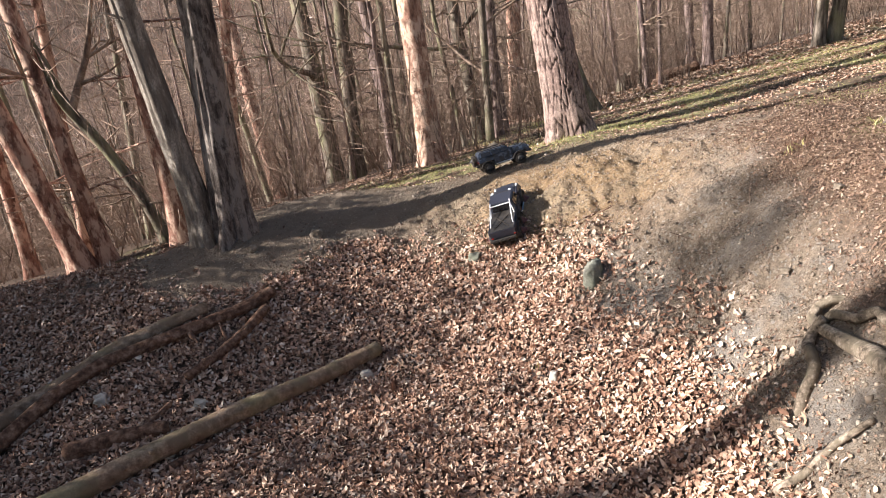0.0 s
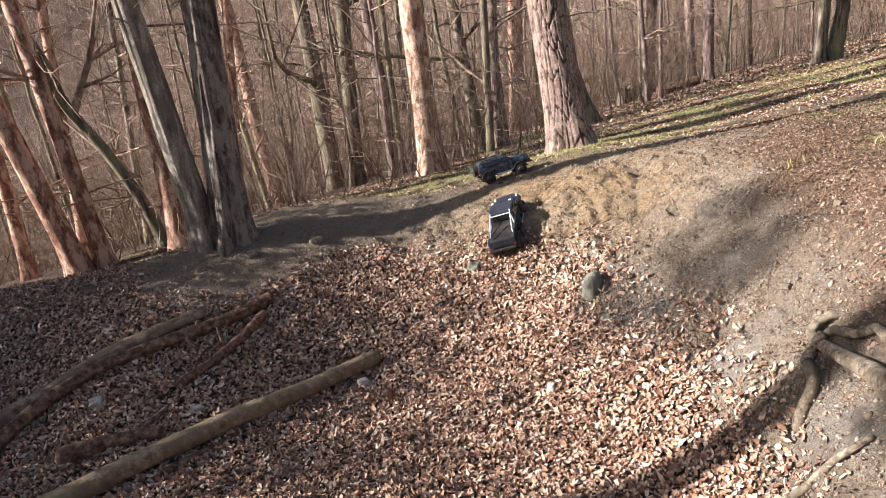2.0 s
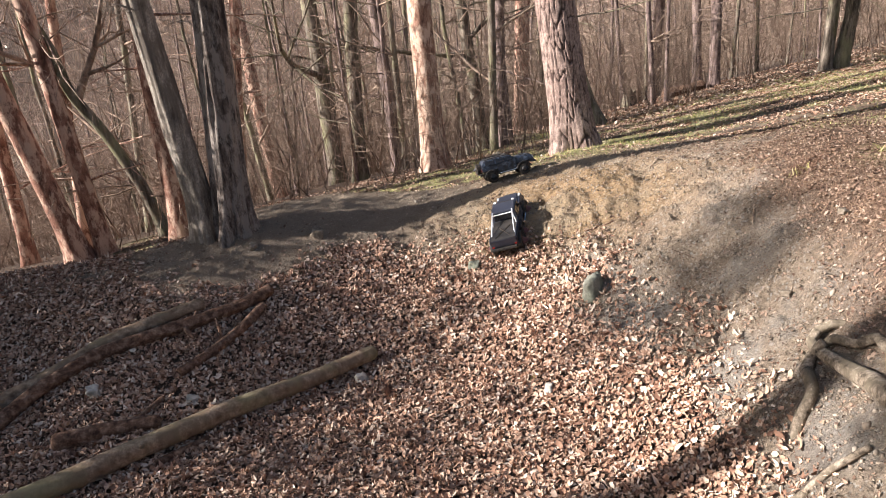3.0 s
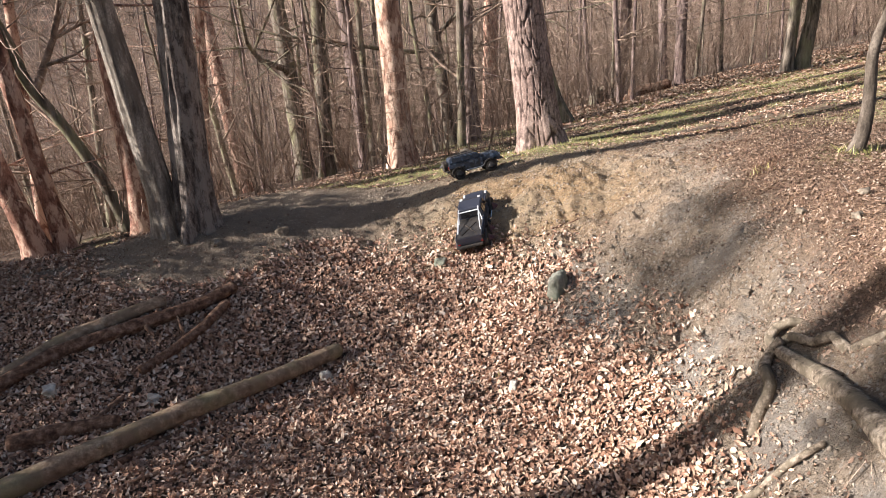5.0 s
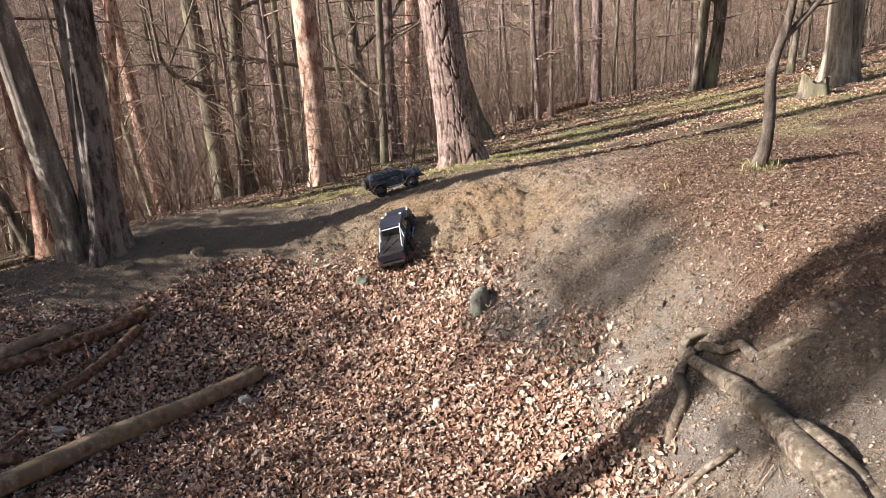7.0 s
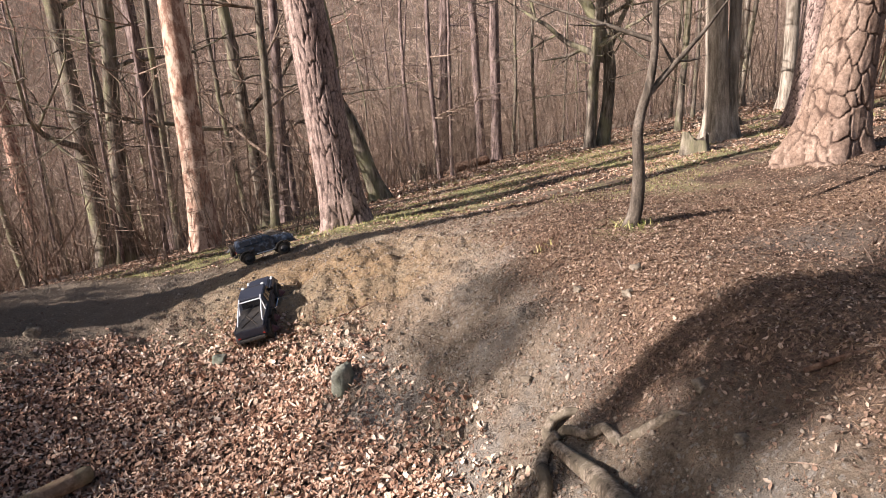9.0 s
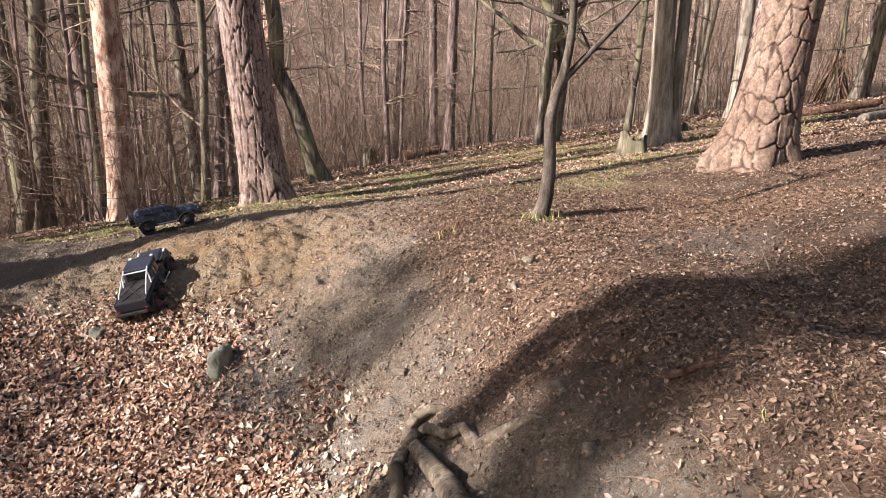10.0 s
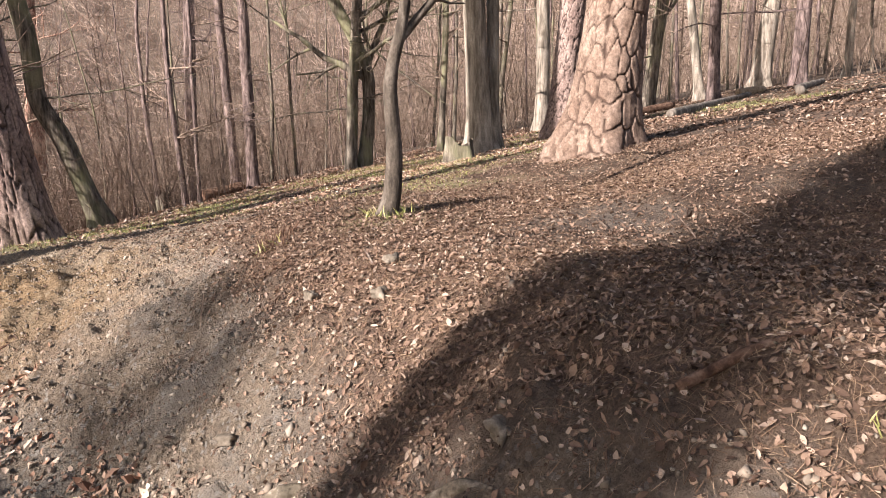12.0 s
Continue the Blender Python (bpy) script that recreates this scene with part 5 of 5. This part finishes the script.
    both(lambda s: P("rock_slider", rod([(-0.09, s * 0.1, 0.085), (-0.07, s * 0.115, 0.08), (0.07, s * 0.115, 0.08), (0.09, s * 0.1, 0.085)], 0.006), CHROME))
    both(lambda s: P("headlight", disc(0.272, s * 0.07, 0.15, "x", 0.013, 0.01), LAMP_WHITE))
    P("front_bumper", block((0.27, 0.305, -0.095, 0.095, 0.095), (0.27, 0.295, -0.085, 0.085, 0.12), 0.005), BLACK_PLASTIC)
    P("rear_bumper", box(-0.28, -0.25, -0.09, 0.09, 0.09, 0.11, 0.004), BLACK_PLASTIC)
    both(lambda s: P("tail_light", box(-0.26, -0.254, s * 0.085 - 0.009, s * 0.085 + 0.009, 0.13, 0.15, 0.002), TAIL_RED))
    spare = wheel(t, -0.275, 0, 0.155, 0.055, 0.045, 1, BLACK_PLASTIC, "spare_wheel")
    spare.rotation_euler = (0, 0, radians(90))
    return t


def park(thing, x, y, heading, half_long, half_wide, lift=0.0, size=1.0):
    """Sets a vehicle down on the ground under its wheels."""
    f = Vector((math.cos(radians(heading)), math.sin(radians(heading)), 0))
    s = Vector((-f.y, f.x, 0))
    at = lambda a, b: Vector((x, y, 0)) + f * a * half_long + s * b * half_wide
    h = {(a, b): gz(at(a, b).x, at(a, b).y) for a in (-1, 1) for b in (-1, 1)}
    pitch = (h[1, 1] + h[1, -1] - h[-1, 1] - h[-1, -1]) / 4 / half_long
    roll = (h[1, 1] + h[-1, 1] - h[1, -1] - h[-1, -1]) / 4 / half_wide
    fx, sx = (f + Vector((0, 0, pitch))).normalized(), (s + Vector((0, 0, roll)))
    up = fx.cross(sx).normalized()
    sx = up.cross(fx)
    m = Matrix((fx, sx, up)).transposed().to_4x4()
    m.translation = Vector((x, y, sum(h.values()) / 4 + lift))
    thing.matrix_basis = m @ Matrix.Scale(size, 4)


park(six_wheeler(), 0.70, 6.82, 77, 0.2, 0.11, -0.004, 1.16)
park(off_roader(), 0.82, 8.12, 9, 0.165, 0.1, -0.004, 1.12)


# ---- what lies on the ground ----
def scatter(count, x0, x1, y0, y1, weight, seed):
    """Random places over a rectangle, kept by a weight from 0 to 1, with the ground's height and slope."""
    rng = np.random.default_rng(seed)
    x, y = rng.uniform(x0, x1, count), rng.uniform(y0, y1, count)
    keep = rng.uniform(0, 1, count) < weight(x, y)
    x, y = x[keep], y[keep]
    z = ground(x, y)
    e = 0.06
    nx, ny = (z - ground(x + e, y)) / e, (z - ground(x, y + e)) / e
    n = np.stack([nx, ny, np.ones_like(nx)], 1)
    return np.stack([x, y, z], 1), n / np.linalg.norm(n, axis=1)[:, None], rng


def strew(name, label, category, places, normals, rng, shape_v, shape_f, sizes, tilt, lift, mat, curl=0.0, stretch=None):
    """Many small pieces of one shape, each turned, tilted and sized by chance, in one mesh."""
    k = len(places)
    v = np.repeat(np.asarray(shape_v, float)[None], k, 0)
    if curl:
        v[:, :, 2] += (rng.normal(0, curl, k)[:, None] * v[:, :, 0] ** 2 + rng.normal(0, curl, k)[:, None] * v[:, :, 1] ** 2)
    if stretch is not None:
        v *= rng.uniform(*stretch, (k, 1, 3))
    v *= rng.uniform(*sizes, k)[:, None, None]
    up = normals + rng.normal(0, tilt, (k, 3))
    up /= np.linalg.norm(up, axis=1)[:, None]
    a = rng.normal(0, 1, (k, 3))
    a -= up * (a * up).sum(1)[:, None]
    a /= np.linalg.norm(a, axis=1)[:, None]
    b = np.cross(up, a)
    out = places[:, None] + v[:, :, :1] * a[:, None] + v[:, :, 1:2] * b[:, None] + (v[:, :, 2:] + (lift * rng.uniform(0.2, 1, k))[:, None, None]) * up[:, None]
    nv = len(shape_v)
    me = bpy.data.meshes.new(name)
    me.vertices.add(k * nv)
    me.vertices.foreach_set("co", out.ravel())
    faces = np.asarray(shape_f)
    loops = (faces[None] + (np.arange(k) * nv)[:, None, None]).reshape(-1)
    me.loops.add(len(loops))
    me.loops.foreach_set("vertex_index", loops)
    me.polygons.add(k * len(faces))
    me.polygons.foreach_set("loop_start", np.arange(0, len(loops), faces.shape[1]))
    me.update(calc_edges=True)
    me.materials.append(mat)
    return tagged(new(name, me), label, category, kind="stuff")


LEAF_V = [(-0.55, 0, 0.0), (-0.25, 0.26, 0.07), (0.02, 0.20, 0.05), (0.2, 0.24, 0.06), (0.5, 0, 0.02), (0.2, -0.24, 0.06), (0.02, -0.2, 0.05), (-0.25, -0.26, 0.07), (-0.2, 0, -0.03), (0.2, 0, -0.03)]
LEAF_F = [(0, 8, 1), (1, 8, 2), (2, 8, 9), (2, 9, 3), (3, 9, 4), (4, 9, 5), (5, 9, 6), (6, 9, 8), (6, 8, 7), (7, 8, 0)]
GEM_V = [(1, 0, 0), (-1, 0, 0), (0, 1, 0), (0, -1, 0), (0, 0, 0.8), (0, 0, -0.8), (0.65, 0.65, 0.3), (-0.6, -0.65, 0.3)]
GEM_F = [(0, 6, 4), (6, 2, 4), (2, 1, 4), (1, 7, 4), (7, 3, 4), (3, 0, 4), (0, 5, 6), (6, 5, 2), (2, 5, 1), (1, 5, 7), (7, 5, 3), (3, 5, 0)]
SPIKE_V = [(-0.5, 0.012, 0), (-0.5, -0.012, 0), (0.0, 0.012, 0.03), (0.0, -0.012, 0.03), (0.5, 0, 0.0)]
SPIKE_F = [(0, 1, 3), (0, 3, 2), (2, 3, 4)]
KITE_V = [(-0.5, 0, 0), (-0.24, 0.2, 0.08), (0.1, 0.27, 0.1), (0.5, 0.04, 0.03), (0.17, -0.22, 0.09), (-0.16, -0.24, 0.06), (-0.02, 0.01, -0.02)]
KITE_F = [(6, 1, 0), (6, 2, 1), (6, 3, 2), (6, 4, 3), (6, 5, 4), (6, 0, 5)]
BLADE_V = [(0, -0.06, -0.1), (0, 0.06, -0.1), (0.12, 0.045, 0.5), (0.12, -0.045, 0.5), (0.42, 0, 1.0)]
BLADE_F = [(0, 1, 2), (0, 2, 3), (3, 2, 4)]

leaves = lambda x, y: cover(x, y)[4]
p, n, rng = scatter(170000, -5.2, 2.6, 1.8, 8.2, lambda x, y: step(0.2, 0.75, leaves(x, y)) * step(-0.45, -0.6, smooth_ground(x, y)), 701)
strew("leaf_litter", "thick brown dry leaf litter filling the pit", "leaves", p, n, rng, LEAF_V, LEAF_F, (0.024, 0.064), 0.25, 0.026, LEAF, 1.6, (0.45, 1.25))
p, n, rng = scatter(260000, -5, 7.0, 1.4, 8.4, lambda x, y: np.where(leaves(x, y) > 0.6, 0, leaves(x, y) * (1.0 + 0.9 * np.clip(fbm(x * 1.4, y * 1.4, 0, 77) * 4, -1, 1))), 702)
strew("leaf_litter", "scattered dry leaves on soil and grass", "leaves", p, n, rng, KITE_V, KITE_F, (0.010, 0.034), 0.4, 0.010, LEAF_DULL, 1.2, (0.4, 1.3))
p, n, rng = scatter(60000, -5, 11, 8.2, 15, lambda x, y: leaves(x, y) * (1 - 0.35 * cover(x, y)[3]) * (0.9 + 0.9 * np.clip(fbm(x * 1.4, y * 1.4, 0, 77) * 4, -1, 1)), 704)
strew("leaf_litter", "pale dry leaves strewn over grass and path edge", "leaves", p, n, rng, LEAF_V, LEAF_F, (0.025, 0.06), 0.35, 0.012, LEAF, 1.2, (0.5, 1.2))
p, n, rng = scatter(16000, 9, 22, 5, 17, lambda x, y: 0.5 + 0 * x, 703)
strew("leaf_litter", "dry leaves strewn over the rise", "leaves", p, n, rng, LEAF_V, LEAF_F, (0.04, 0.09), 0.3, 0.02, LEAF_DULL, 0.7)
p, n, rng = scatter(45000, 6.8, 12, 2.5, 8.6, lambda x, y: 0.45 + 0.9 * np.clip(fbm(x * 1.4, y * 1.4, 0, 78) * 4, -0.4, 0.6), 705)
strew("leaf_litter", "dry leaves and chips beside the stout pine", "leaves", p, n, rng, KITE_V, KITE_F, (0.02, 0.06), 0.35, 0.012, LEAF_DULL, 1.2, (0.5, 1.3))
bare_w = lambda x, y: np.clip(cover(x, y)[0] * (0.35 + 2.5 * np.clip(fbm(x * 2, y * 2, 0, 88), 0, 1)), 0, 1)
p, n, rng = scatter(110000, -4, 3.4, 2, 8.6, lambda x, y: 0.9 * bare_w(x, y), 711)
strew("gravel", "small tan stones and crumbs of earth on the bank", "gravel", p, n, rng, GEM_V, GEM_F, (0.0025, 0.010), 0.5, 0.004, STONE, 0, (0.5, 1.2))
p, n, rng = scatter(30000, -4, 3.4, 2, 8.6, lambda x, y: 0.7 * bare_w(x, y) * step(-0.8, 0.8, x), 712)
strew("gravel", "pebble-sized clods and stones on the bare bank", "gravel", p, n, rng, GEM_V, GEM_F, (0.006, 0.019), 0.5, 0.003, STONE, 0, (0.5, 1.2))
p, n, rng = scatter(1500, -0.6, 3.2, 2, 8.2, lambda x, y: 0.35 * bare_w(x, y), 713)
strew("gravel", "half-sunk tan clods on the bare bank", "gravel", p, n, rng, GEM_V, GEM_F, (0.012, 0.03), 0.6, -0.004, STONE, 0, (0.5, 1.3))


def needle_w(x, y):
    c = cover(x, y)
    return np.clip(c[2] + 0.15 * c[0] * step(1.8, 2.4, x), 0, 1)



p, n, rng = scatter(260000, 1.9, 6.5, 1.6, 7.0, lambda x, y: 0.8 * needle_w(x, y), 721)
strew("pine_needles", "fallen rust-brown pine needles on the shelf", "needles", p, n, rng, SPIKE_V, SPIKE_F, (0.02, 0.06), 0.3, 0.012, NEEDLE)
p, n, rng = scatter(150000, 1.9, 7.0, 1.4, 8.4, lambda x, y: 0.7 * needle_w(x, y), 722)
strew("leaf_litter", "curled dry leaves among pine needles", "leaves", p, n, rng, KITE_V, KITE_F, (0.010, 0.036), 0.4, 0.012, LEAF_DULL, 1.2, (0.4, 1.3))
p, n, rng = scatter(130000, -4, 13, 6.8, 18, lambda x, y: 0.9 * cover(x, y)[3], 731)
strew("grass", "short yellow-green grass tufts in patches", "grass", p, n, rng, BLADE_V, BLADE_F, (0.018, 0.05), 0.5, 0.0, GRASS)
p, n, rng = scatter(26000, 3, 18, 14.5, 28, lambda x, y: 0.75 + 0 * x, 706)
strew("leaf_litter", "tan dry leaves covering the far edge of the meadow", "leaves", p, n, rng, KITE_V, KITE_F, (0.05, 0.12), 0.3, 0.02, LEAF, 1.0, (0.5, 1.3))
for x, y, r, count in ((3.46, 5.32, 0.17, 420), (0.56, 4.86, 0.04, 24), (2.75, 2.28, 0.06, 10), (2.78, 5.45, 0.12, 60)):
    p, n, rng = scatter(count, x - r, x + r, y - r, y + r, lambda u, v: np.exp(-((u - x) ** 2 + (v - y) ** 2) / (0.4 * r * r)), int(732 + 10 * x))
    strew("grass", "small tuft of fresh grass", "grass", p, n, rng, BLADE_V, BLADE_F, (0.03, 0.08), 0.45, 0.0, GRASS)
p, n, rng = scatter(900, -5, 9, 1.5, 13, lambda x, y: 0.25 + 0.5 * leaves(x, y), 741)
strew("twigs", "loose thin twigs on the forest floor", "twigs", p, n, rng, SPIKE_V, SPIKE_F, (0.12, 0.4), 0.12, 0.02, TWIG)
